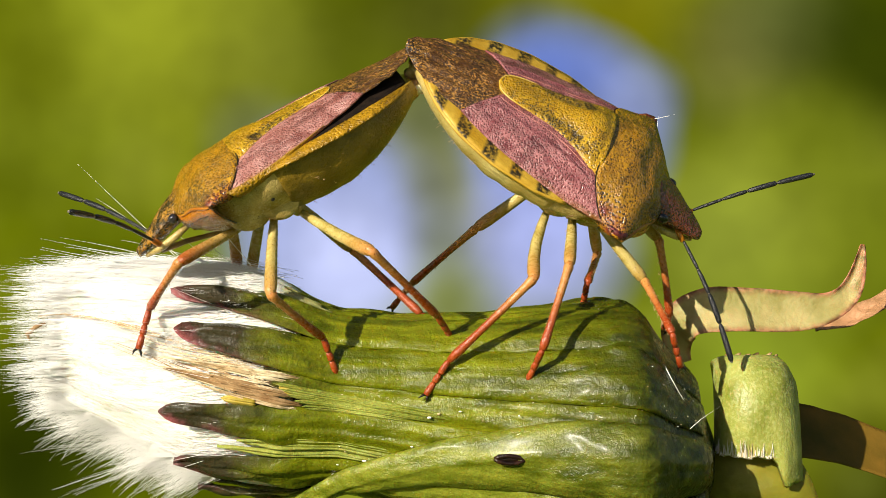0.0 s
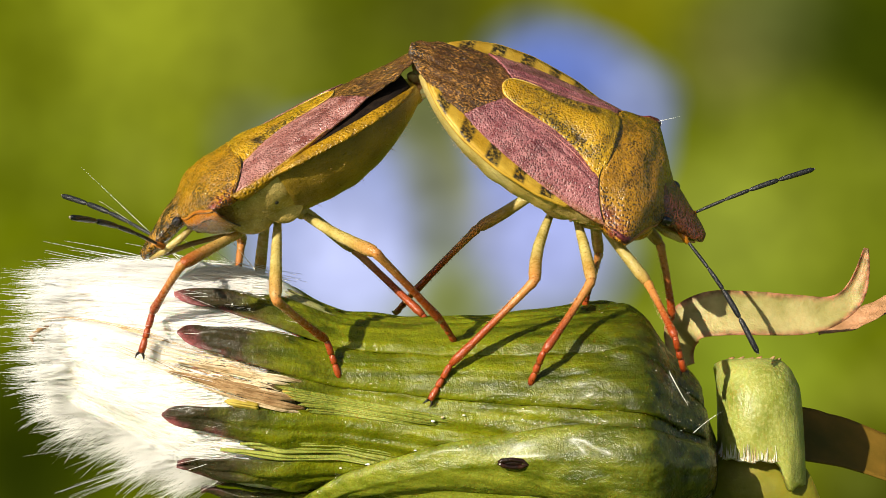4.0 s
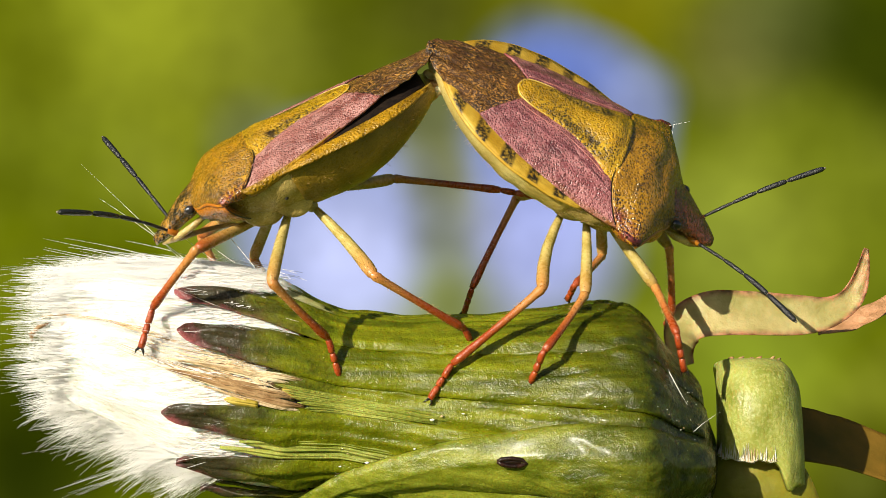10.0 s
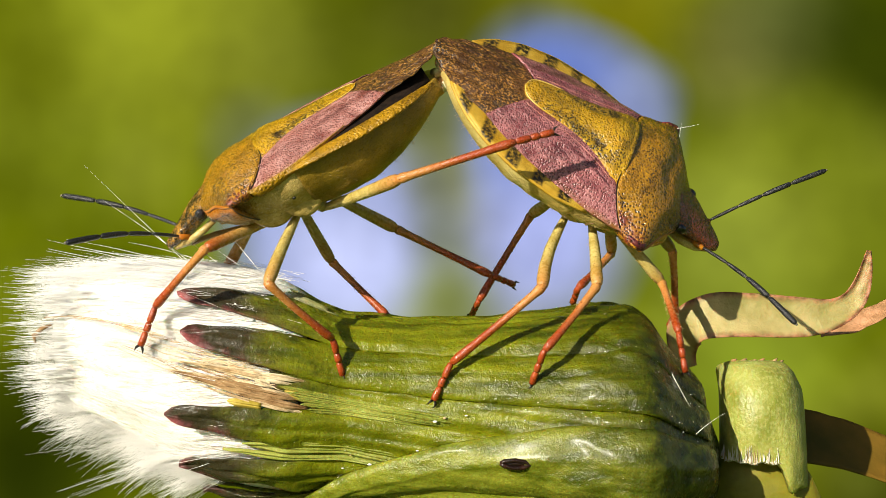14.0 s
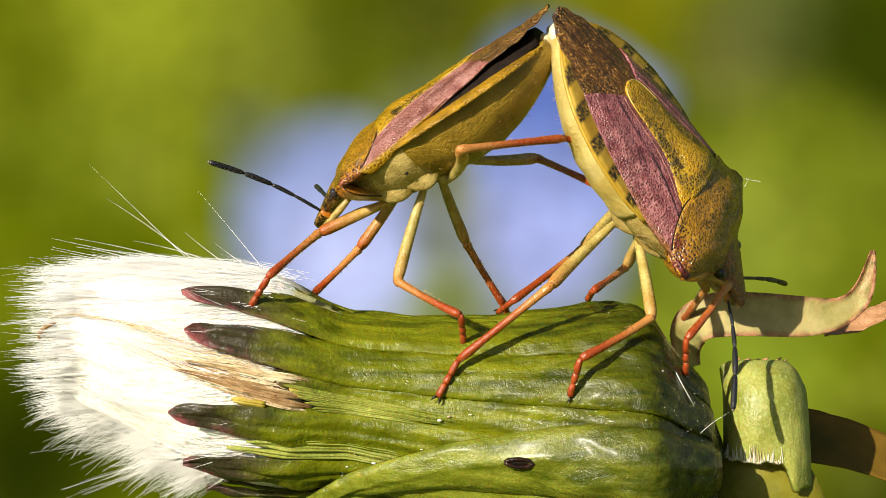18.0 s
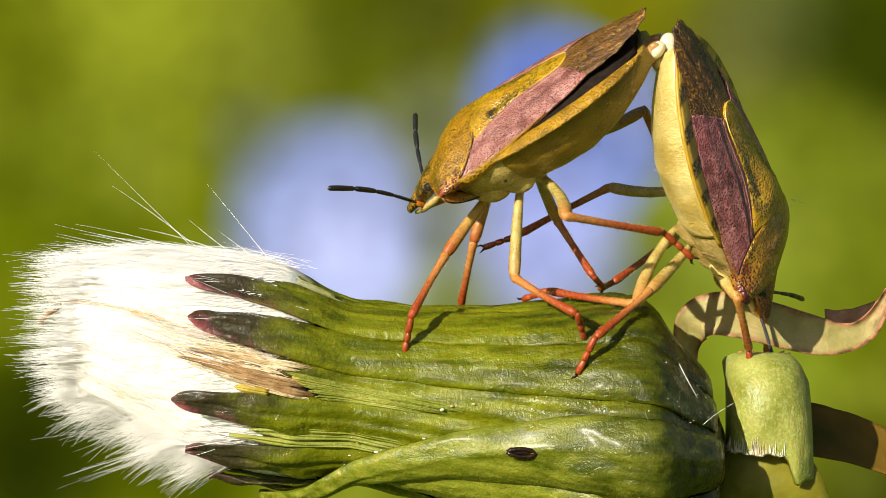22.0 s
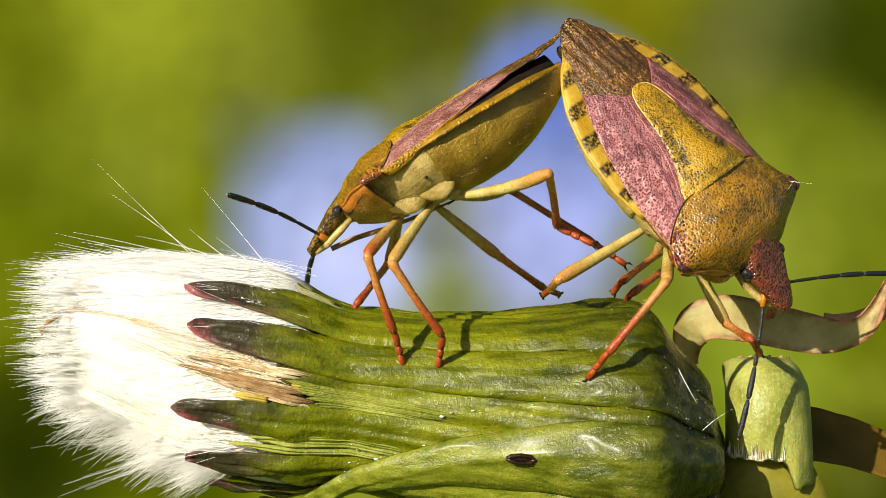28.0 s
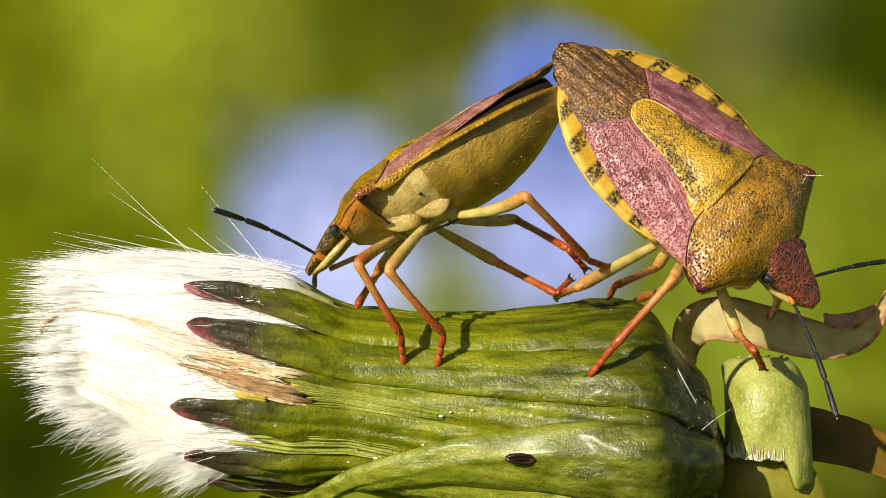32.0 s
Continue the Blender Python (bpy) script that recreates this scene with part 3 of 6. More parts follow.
rng = random.Random(7)
dice = np.random.default_rng(11)
locks = []  # root, way, length, radius, bend of every hair
for lock in range(250):  # long silky locks, from the packed down to the free end
    phi = rng.uniform(-118, 128)
    deep = rng.uniform(0.25, 0.97) ** 0.5
    x = rng.uniform(-13.4, -9.0) if deep > 0.9 and abs(phi) > 62 else rng.uniform(-14.0, -12.9)
    low, high = max(0.0, -math.sin(radians(phi))) * deep, max(0.0, math.sin(radians(phi))) * deep
    r = core_r(max(x, -12.6)) * deep
    root = np.array((x, AXIS_Y - r * math.cos(radians(phi)), core_z(x) + r * math.sin(radians(phi))))
    reach = min(4.6, max(1.2, x + 14.85 + rng.gauss(0, 0.3) - 0.5 * low))
    lean = np.array((-1.0, rng.gauss(0.0, 0.03), 0.06 * high - 0.02 + rng.gauss(0, 0.035) - 0.26 * low * low * rng.uniform(0.2, 1.4)))
    n = rng.randint(12, 24)
    spread = dice.normal(0, 1, (n, 3)) * np.array((0.5, 0.13, 0.13))
    way = lean + dice.normal(0, 1, (n, 3)) * np.array((0.02, 0.035, 0.035)) - spread * np.array((0, 0.06, 0.06))
    loose = dice.random(n) < 0.03
    way[loose] += dice.normal(0, 1, (int(loose.sum()), 3)) * np.array((0.1, 0.2, 0.2))
    locks.append((root + spread, way, reach * dice.uniform(0.55, 1.08, n), dice.uniform(0.006, 0.013, n), dice.normal(0, 0.03, (n, 3)) + np.array((0, 0, -0.05 * low))))
for tuft in range(105):  # ragged tufts along the lower side
    phi, x = rng.uniform(-100, -55), rng.uniform(-13.8, -8.2)
    root = np.array(core_place(x, phi, -0.2))
    lean = np.array((-1.0, rng.gauss(-0.05, 0.1), -rng.uniform(0.15, 0.75)))
    n = rng.randint(14, 34)
    spread = dice.normal(0, 1, (n, 3)) * np.array((0.3, 0.12, 0.12))
    way = lean + dice.normal(0, 1, (n, 3)) * np.array((0.08, 0.10, 0.12))
    locks.append((root + spread, way, rng.uniform(1.0, 2.3) * dice.uniform(0.5, 1.1, n), dice.uniform(0.007, 0.014, n), dice.normal(0, 0.07, (n, 3))))
for lock in range(170):  # combed locks lying along the upper and front faces
    phi = rng.uniform(52, 128) if lock % 3 else rng.uniform(-60, 60)
    x = rng.uniform(-11.8, -6.3)
    root = np.array(core_place(x, phi, -0.04))
    ahead = np.array(core_place(x - 2.0, phi + rng.gauss(0, 1.5), 0.03)) - root
    n = rng.randint(12, 26)
    spread = dice.normal(0, 1, (n, 3)) * np.array((0.5, 0.10, 0.10))
    way = ahead / 2.0 + dice.normal(0, 1, (n, 3)) * np.array((0.0, 0.02, 0.035))
    locks.append((root + spread, way, dice.uniform(1.4, 3.0, n), dice.uniform(0.005, 0.010, n), dice.normal(0, 0.015, (n, 3))))
part("seed_down", many_hairs(*(np.concatenate([row[i] for row in locks]) for i in range(5))), HAIR, dandelion, "fine white silky hairs of the seed down")
tagged(dandelion.children[-1], kind="stuff")
verts, faces = [], []
for _ in range(420):  # hairs that lie over the dark bract tips
    phi = rng.uniform(20, 70) if rng.random() < 0.7 else rng.uniform(-45, 15)
    p = Vector(core_place(rng.uniform(-8.6, -6.4), phi, 0.12))
    hair(verts, faces, p, (-1, rng.gauss(0, 0.10), rng.gauss(0.0, 0.14)), rng.uniform(1.4, 3.4), 0.014, Vector((0, -0.02, rng.gauss(0, 0.05))))
for x, z, dx, dz, length, droop in ((-9.7, -0.35, -0.62, 0.62, 4.4, 0.06), (-9.5, -0.4, -0.70, 0.55, 3.6, -0.02), (-6.9, -0.75, -0.60, 0.72, 3.4, 0.05), (-10.3, -0.45, -0.9, 0.26, 3.4, -0.05),
                                    (-10.8, -0.45, -0.95, 0.16, 3.6, 0.04), (-11.5, -0.5, -0.9, 0.30, 2.2, -0.10), (-12.0, -0.5, -0.97, 0.14, 2.4, 0.05), (-9.0, -0.45, -0.85, 0.30, 2.6, -0.08),
                                    (-8.4, -0.5, -0.7, 0.5, 1.5, 0.1), (-10.0, -0.4, -0.98, 0.10, 3.0, 0.0), (-7.6, -0.6, -0.75, 0.5, 1.2, 0.1), (-6.2, -3.2, 0.75, 0.65, 1.1, 0.0)):
    hair(verts, faces, (x, AXIS_Y - 1.6, z), (dx, rng.gauss(0, 0.1), dz), length, 0.015, Vector((-0.06, 0, droop)), 4, 9)
part("stray_hairs", (verts, faces), HAIR, dandelion, "stray white hairs standing off the seed down")
tagged(dandelion.children[-1], kind="stuff")

# withered florets between the bracts
for k in range(26):
    x0 = rng.uniform(-6.4, -4.7)
    phi0 = rng.uniform(-5, 13)
    bract("withered_floret", (STRAW, STRAW, TAN, BROWN)[k % 4], x0, x0 - rng.uniform(1.8, 3.8), smooth_curve([-10, -7, -4.5], [phi0 * 0.5 + 7, phi0 * 0.8 + 2, phi0], 0.4), rng.uniform(0.7, 2.0), 0.05 + 0.03 * (k % 4), 0.1, 0, 60 + k, n=16, thick=0.04, taper=0.25, label="shrivelled tan floret", crown=0.06, dark_tip=False, sink=0.15)
for k in range(70):
    phi0, x0 = rng.uniform(-7, 15), rng.uniform(-6.6, -4.9)
    length = rng.uniform(1.4, 3.2) if k % 4 else rng.uniform(3.0, 6.0)
    aim = 9 + (phi0 - 5) * 0.5
    path = [core_place(x0 - length * i / 9, phi0 + (aim - phi0) * i / 9 + rng.gauss(0, 0.4), 0.16 + 0.06 * math.sin(i * 0.8 + k)) for i in range(10)]
    part("withered_floret", tube(path, [0.008 + rng.uniform(0.008, 0.022) * math.sin(math.pi * i / 9) for i in range(10)], 5), BROWN if k % 5 == 0 else TAN if k % 3 == 0 else STRAW, dandelion, "thin dry fibre of a floret")
for k in range(3):
    path = [core_place(-8.0 - 6.6 * i / 14, 15 + 8 * i / 14 + rng.gauss(0, 0.5) + k, 0.2 + 0.03 * k) for i in range(15)]
    part("withered_floret", tube(path, [0.03 + 0.025 * math.sin(i * 2.0 + k) + (0.05 if 4 < i < 8 else 0) for i in range(14)] + [0.12], 6, 0.5), TAN, dandelion, "shrivelled tan floret")
part("withered_floret", tube([(-14.2, -0.5, -2.75), (-14.55, -0.55, -2.9), (-14.8, -0.6, -3.15), (-14.75, -0.6, -3.4)], [0.05, 0.14, 0.17, 0.05], 8, 0.6), BROWN, dandelion, "shrivelled brown floret end")
for x0, x1, phi, half in ((-7.4, -8.1, 57, 3), (-6.5, -7.7, -4, 2.5), (-4.9, -5.7, 6, 3.5)):
    bract("floret_base", SEED_SKIN, x0, x1, phi, half, 0.02, 0.0, 0, 40, n=10, thick=0.12, taper=0.6, label="pale yellow floret base", dark_tip=False)
for x1, phi, half in ((-7.2, -25, 3.5), (-7.9, -30, 2.5), (-6.6, -21, 2.5)):
    bract("inner_bract", PALE_BRACT, -1.0, x1, phi, half, 0.0, 0.05, 0, 44 + half, n=20, thick=0.1, taper=0.7, label="narrow pale green inner bract", dark_tip=False)
for k in range(5):  # thin dry bracts under the upper edge
    bract("inner_bract", SILVER, -4.0 - 0.4 * k, -8.0, 68 + 3.2 * k, 2.2, 0.04 + 0.04 * (k % 2), 0.05, 0, 50 + k, n=20, thick=0.08, taper=0.8, label="thin silvery dry inner bract", dark_tip=False)


# bent-back bracts and the stem at the far end
def strap(name, material, spine, width, out, thick=0.16, n=40, curl=0.25, label="", parent=None, wave=0.05, seed=0, at=None, layer=False):
    """A limp strap along a spine of points; out(u) is the way its face looks, width(u) its breadth."""
    k = np.linspace(0, 1, len(spine))
    curves = [smooth_curve(list(k), [p[i] for p in spine], 0.05) for i in range(3)]

    def place(u, v, under):
        p = Vector([c(u) for c in curves])
        q = Vector([c(min(1, u + 0.01)) for c in curves])
        o = Vector([c(max(0, u - 0.01)) for c in curves])
        way = (q - o).normalized()
        face = Vector(out(u)).normalized()
        face = (face - way * face.dot(way)).normalized()
        side = way.cross(face)
        w = 2 * v - 1
        b = width(u)
        lift = curl * w * w * b + wave * noise.noise((u * 9 + seed, w * 1.4, seed)) - (thick * (1 - 0.7 * abs(w) ** 3) if under else 0)
        return p + side * (w * b) + face * lift
    ob = part(name, shell(n, 12, lambda u, v: place(u, v, False), lambda u, v: place(u, v, True)), material, parent or dandelion, label,
              ("edge", [max(0.0, (abs(j / 6 - 1) - 0.55) / 0.45) * 0.8 + max(0.0, (i / n - 0.68) * 2.2) for i in range(n + 1) for j in range(13)] * 2), at=at)
    return ob


BASE = (9.13, 4.2, -3.46)
leaf = strap("bent_back_bract", DRY, [(0.25, 0.5, -1.35), (0.0, 0.35, -0.7), (-0.05, 0.1, 0.05), (0.2, -0.3, 0.62), (0.9, -0.65, 0.93), (2.0, -0.6, 0.9), (3.45, -0.55, 0.86), (4.95, -0.4, 0.78), (5.95, -0.25, 0.98), (6.65, -0.1, 1.45), (7.0, 0.0, 2.3), (7.25, 0.1, 3.75)],
             smooth_curve([0, 0.12, 0.27, 0.4, 0.62, 0.74, 0.86, 0.95, 1.0], [0.42, 0.55, 0.86, 0.95, 0.80, 0.52, 0.42, 0.22, 0.06], 0.03), lambda u: (0.05, -0.8, 0.6 - 0.5 * u), 0.14, 70, 0.24,
             "pale tan bent-back bract with a curled dry tip", seed=3, at=BASE, wave=0.10)
strap("bent_back_bract", DRY_RIM, [(15.0, 7.2, -3.2), (16.3, 7.0, -3.05), (17.5, 7.0, -2.5), (18.9, 7.1, -1.7)], lambda u: 0.52 * (1 - 0.5 * u) + 0.05, lambda u: (0, -0.7, 0.7), 0.14, 24, 0.2, "rusty withered tip of a bent-back bract", seed=5, wave=0.12)


fold_y = smooth_curve([0, 0.14, 0.28, 0.4, 0.5, 0.62, 0.8, 1.0], [6.0, 5.2, 4.3, 3.4, 2.75, 2.3, 2.1, 2.25], 0.05)
fold_z = smooth_curve([0, 0.14, 0.28, 0.4, 0.5, 0.62, 0.8, 1.0], [-5.8, -4.75, -4.24, -4.22, -4.6, -5.42, -6.78, -8.1], 0.05)


def stub_place(u, v, grow):
    """A broad fleshy strap folded over: rises behind, turns at the top and hangs to a torn edge."""
    w = 2 * v - 1
    swell = 0.16 * noise.noise((u * 3.5, v * 3, 2)) + 0.05 * noise.noise((u * 12, v * 10, 2)) + grow
    side = (1.46 + 0.16 * u) * (0.86 + 0.14 * min(1.0, abs(u - 0.36) / 0.2)) + 0.5 * grow
    right = max(0.0, w)
    x = 11.98 + 0.10 * u + side * (math.sin(w * 1.75) / math.sin(1.5) + 0.10 * right * u)
    dome = (0.50 + 0.55 * right) * abs(w) ** 2.2 * math.exp(-((u - 0.38) / 0.22) ** 2)
    hang = min(1.0, max(0.0, (w - 0.12) / 0.22))
    torn = max(0.0, (u - 0.9) / 0.1) * 0.16 * noise.noise((v * 14, 4, 1)) - 1.1 * max(0.0, (u - 0.62) / 0.38) * hang * hang * (3 - 2 * hang)
    x = 12.0 + (x - 12.0) * (1 - 0.4 * max(0.0, 1 - u / 0.34))
    return x * 0.971, fold_y(u) - 1.8 + 1.55 * (1 - math.cos(w * 1.75)) - swell, (fold_z(u) - dome + torn + swell * 0.4) * 0.971


part("folded_bract", shell(56, 32, lambda u, v: stub_place(u, v, 0), lambda u, v: stub_place(u, v, -0.24)), STUB, dandelion, "pale green bract folded back on itself")
for k in range(110):  # fibres along the torn edge
    v = 0.09 + 0.47 * rng.random()
    a, b = Vector(stub_place(1.0 - 0.11 * rng.random() ** 2 - 0.01, v, 0.01)), Vector(stub_place(1.0, v + rng.uniform(-0.01, 0.01), 0.0))
    part("torn_fibre", tube([a, a.lerp(b, 0.6) + Vector((0, -0.03, 0)), b, b + Vector((rng.gauss(0, 0.04), -0.02, -rng.uniform(0.0, 0.05)))], [0.004, rng.uniform(0.010, 0.022), rng.uniform(0.010, 0.03), 0.006], 5), WHITE_PITH if k % 4 else TAN, dandelion, "white torn fibre")
for k in range(9):  # ragged dark teeth along the crease
    v = 0.30 + 0.62 * (k / 8) ** 0.8 + rng.uniform(-0.04, 0.04)
    a = Vector(stub_place(0.30, v, 0.0))
    tall = rng.uniform(0.02, 0.15)
    part("crease_tooth", tube([a + Vector((-0.12, 0.05, -0.05)), a + Vector((0.0, 0, tall * 0.5)), a + Vector((0.06, 0, tall))], [0.10, 0.06, 0.012], 6), BROWN if k % 3 else DRY_RIM, dandelion, "ragged brown tooth")
strap("bent_back_bract", YOUNG_LEAF, [(10.6, 2.2, -7.0), (11.1, 1.6, -7.9), (11.7, 1.3, -9.0), (12.2, 1.4, -10.6)], smooth_curve([0, 0.2, 1], [1.0, 1.7, 2.0], 0.05), lambda u: (-0.3, -0.8, 0.5), 0.2, 20, -0.25, "yellow-green bent-back bract under the fold", seed=8)
strap("bent_back_bract", OLIVE_LEAF, [(12.2, 6.2, -7.6), (14.0, 6.2, -7.4), (15.9, 6.2, -7.8), (18.9, 6.2, -8.9)], lambda u: 1.4 * (1 - 0.3 * u), lambda u: (0, -0.8, 0.6), 0.2, 24, 0.1, "olive brown bent-back bract behind the fold", seed=9)
part("stem", tube([(7.6, AXIS_Y + 1.2, -8.0), (8.6, AXIS_Y + 3.5, -9.8), (11.5, AXIS_Y + 5, -12.0), (15, AXIS_Y + 5, -14), (24, AXIS_Y + 6, -20), (60, AXIS_Y + 10, -50), (110, AXIS_Y + 30, -190)], [2.4, 2.1, 1.8, 1.7, 1.6, 1.7, 1.9], 20), STEM, dandelion, "smooth pale green hollow stem")

# dust and a stray bristle on the glossy base
for k in range(380):
    x, phi = (rng.uniform(-4, 9.3) if k % 3 == 0 else rng.uniform(3.0, 9.0)), rng.uniform(-45, 70)
    r = rng.uniform(0.007, 0.018) if k % 9 else rng.uniform(0.02, 0.04)
    part("dust_grain", egg(on_bud(x, phi, 0.20), (r * rng.uniform(1, 2.6), r, r * rng.uniform(0.7, 1.4)), 4, 6), HAIR if rng.random() < 0.65 else TAN, dandelion)
verts, faces = [], []
hair(verts, faces, (7.85, -1.35, -4.25), (0.62, -0.25, -1.3), 1.45, 0.025, Vector((0.05, 0, 0)), 4, 6)
hair(verts, faces, on_bud(8.7, 20, 0.3), (0.7, -0.1, 0.7), 1.3, 0.012, Vector((0.1, 0, -0.1)), 4, 6)
part("bristle", (verts, faces), HAIR, dandelion, "loose white bristle")


# ---- the two shield bugs, joined tail to tail ----
spine_z = smooth_curve([-6.3, -4, -2.7, -1, 0.5, 1.8, 3, 4, 4.7], [0.12, 0.45, 0.66, 0.84, 0.98, 1.08, 1.04, 0.64, 0.05], 0.3)
side_z = smooth_curve([-6.3, -3.5, -1, 1, 2.7, 3.5, 4.7], [0.05, 0.0, -0.08, -0.08, -0.05, 0.15, -0.15], 0.3)
half_w = smooth_curve([-6.3, -6.0, -5.4, -4.5, -3.4, -1.5, 0, 1.5, 2.7, 3.5, 4.0, 4.7], [0.2, 0.55, 1.05, 1.6, 2.1, 2.75, 3.0, 3.1, 3.15, 3.45, 2.6, 1.2], 0.12)


def back(x, y, lift=0.0):
    """The height of the bug's back."""
    t = min(1.0, abs(y) / max(half_w(x), 0.05))
    return side_z(x) + (spine_z(x) - side_z(x)) * (1 - t ** 2.1) + lift


def along(points, f):
    """A place at the fraction f of a line of points, softly."""
    n = len(points) - 1
    g = min(max(f, 0), 1) * n
    i = min(int(g), n - 1)
    g -= i
    p = [points[max(0, min(n, i + k))] for k in (-1, 0, 1, 2)]
    return tuple(0.5 * (2 * p[1][c] + (p[2][c] - p[0][c]) * g + (2 * p[0][c] - 5 * p[1][c] + 4 * p[2][c] - p[3][c]) * g * g + (3 * p[1][c] - p[0][c] - 3 * p[2][c] + p[3][c]) * g ** 3) for c in (0, 1))


PRONOTUM_FRONT = [(4.45, 0.0), (4.72, 1.15), (4.15, 2.2), (3.75, 3.1), (3.55, 3.5)]
PRONOTUM_REAR = [(1.72, 0.0), (1.75, 1.1), (1.80, 2.0), (2.45, 2.95), (3.30, 3.48)]
SCUTELLUM_SIDE = [(1.78, 2.02), (0.75, 1.40), (-0.35, 0.96), (-1.3, 0.80), (-2.1, 0.66), (-2.55, 0.42), (-2.72, 0.02)]
WING_OUTER = [(2.75, 3.12), (1.4, 3.08), (0.0, 2.92), (-1.5, 2.6), (-2.7, 2.2), (-3.5, 1.82)]
WING_INNER = [(1.85, 1.95), (0.75, 1.32), (-0.4, 0.86), (-1.4, 0.70), (-2.05, 0.60), (-2.35, 0.50)]
BELLY_X = [4.7, 4.0, 3.0, 2.0, 1.0, 0.0, -1.5, -3.0, -4.2, -5.0, -5.5]
belly_w = smooth_curve(BELLY_X[::-1], [0.95, 1.9, 2.75, 2.95, 3.0, 3.05, 2.95, 2.5, 1.9, 1.25, 0.7][::-1], 0.2)
belly_d = smooth_curve(BELLY_X[::-1], [-0.85, -1.45, -1.85, -2.1, -2.3, -2.45, -2.45, -2.05, -1.5, -1.05, -0.7][::-1], 0.3)

HIPS = {"fore": (2.9, 1.0, -1.8), "middle": (1.6, 1.2, -2.05), "hind": (0.75, 1.3, -2.4)}
HIP_FORWARD = {"female": {"fore": 0.0, "middle": 0.6, "hind": 0.6}, "male": {"fore": 0.0, "middle": 0.0, "hind": 0.0}}
LENGTHS = {"fore": (3.0, 3.0, 1.6), "middle": (3.6, 3.2, 1.6), "hind": (4.0, 4.15, 1.6)}


def leg_parts(bug, kind, sign, red=False):
    """Thigh, shin and foot along +x, each posed on its own."""
    lf, lt, ls = LENGTHS[kind]
    bow = -0.26 if kind == "hind" else 0.04
    fat = {"fore": 1.0, "middle": 1.0, "hind": 1.05}[kind]
    thigh = part("thigh", tube([(lf * f, 0, bow * math.sin(math.pi * f)) for f in (-0.03, 0.05, 0.2, 0.45, 0.7, 0.88, 0.96, 1.02)], [r * fat for r in (0.10, 0.135, 0.165, 0.195, 0.215, 0.225, 0.20, 0.11)], 12), *((RED_THIGH, bug, "straw-coloured thigh turning orange at the knee") if red else (THIGH, bug, "pale straw-coloured speckled thigh")))
    shin_path = [(lt * f, 0, 0.05 * math.sin(math.pi * f)) for f in (-0.03, 0.03, 0.1, 0.4, 0.7, 0.92, 1.0)]
    spines_v, spines_f = [], []
    r2 = random.Random(hash((kind == "hind", sign)) % 97)
    for k in range(90):
        f = r2.uniform(0.1, 0.97)
        a = r2.uniform(0, 2 * math.pi)
        hair(spines_v, spines_f, (lt * f, 0.125 * math.cos(a), 0.125 * math.sin(a)), (0.8, math.cos(a), math.sin(a)), 0.11, 0.008, Vector((0, 0, 0)), 3, 3)
    down_v, down_f = [], []
    for k in range(60):
        f, a = r2.uniform(0.08, 0.95), r2.uniform(0, 2 * math.pi)
        hair(down_v, down_f, (lf * f, 0.17 * math.cos(a), bow * math.sin(math.pi * f) + 0.17 * math.sin(a)), (0.8, math.cos(a), math.sin(a)), 0.11, 0.007, Vector((0, 0, 0)), 3, 3)
    part("bristles", (down_v, down_f), BRISTLE, thigh)
    shin = part("shin", tube(shin_path, [0.12, 0.185, 0.15, 0.132, 0.137, 0.165, 0.12], 10), SHIN, bug, "orange shin with short bristles")
    part("bristles", (spines_v, spines_f), BRISTLE, shin)
    pads = []
    for a, b in ((0.0, 0.36), (0.36, 0.58), (0.58, 0.92)):
        pads.append(tube([(ls * (a + (b - a) * f), 0, -0.03 * math.sin(math.pi * f)) for f in (0.0, 0.15, 0.6, 0.95, 1.0)], [0.07, 0.115, 0.13, 0.12, 0.07], 8))
    foot = part("foot", join(*pads), FOOT, bug, "red three-jointed foot")
    for s in (1, -1):
        part("claw", tube([(ls * 0.90, 0.04 * s, 0.0), (ls * 0.97, 0.13 * s, 0.02), (ls * 1.06, 0.16 * s, -0.06)], [0.055, 0.045, 0.01], 6), BLACK_SHELL, foot, "black claw")
    return thigh, shin, foot


def feeler_part(bug):
    """A jointed feeler along +x, gently bowed."""
    root = part("feeler", tube([(-0.25, 0, 0), (0.0, 0, 0.0), (0.35, 0, 0.02)], [0.09, 0.13, 0.09], 8), ORANGE_RIM, bug, "black five-jointed feeler on an orange base")
    x = 0.35
    for length, r in ((1.15, 0.066), (0.95, 0.082), (1.15, 0.104), (1.40, 0.108)):
        def bow(s):
            return (s, 0.0, 0.22 * math.sin(math.pi * s / 5.0))
        part("segment", tube([bow(x + length * f) for f in (0.0, 0.08, 0.35, 0.7, 0.93, 1.0)], [0.05, r * 0.82, r * 0.97, r, r * 0.92, 0.05], 8), FEELER, root)
        part("joint", tube([bow(x + length - 0.03), bow(x + length + 0.05)], [0.046, 0.046], 6), FEELER_JOINT, root, "pale joint")
        x += length + 0.02
    return root


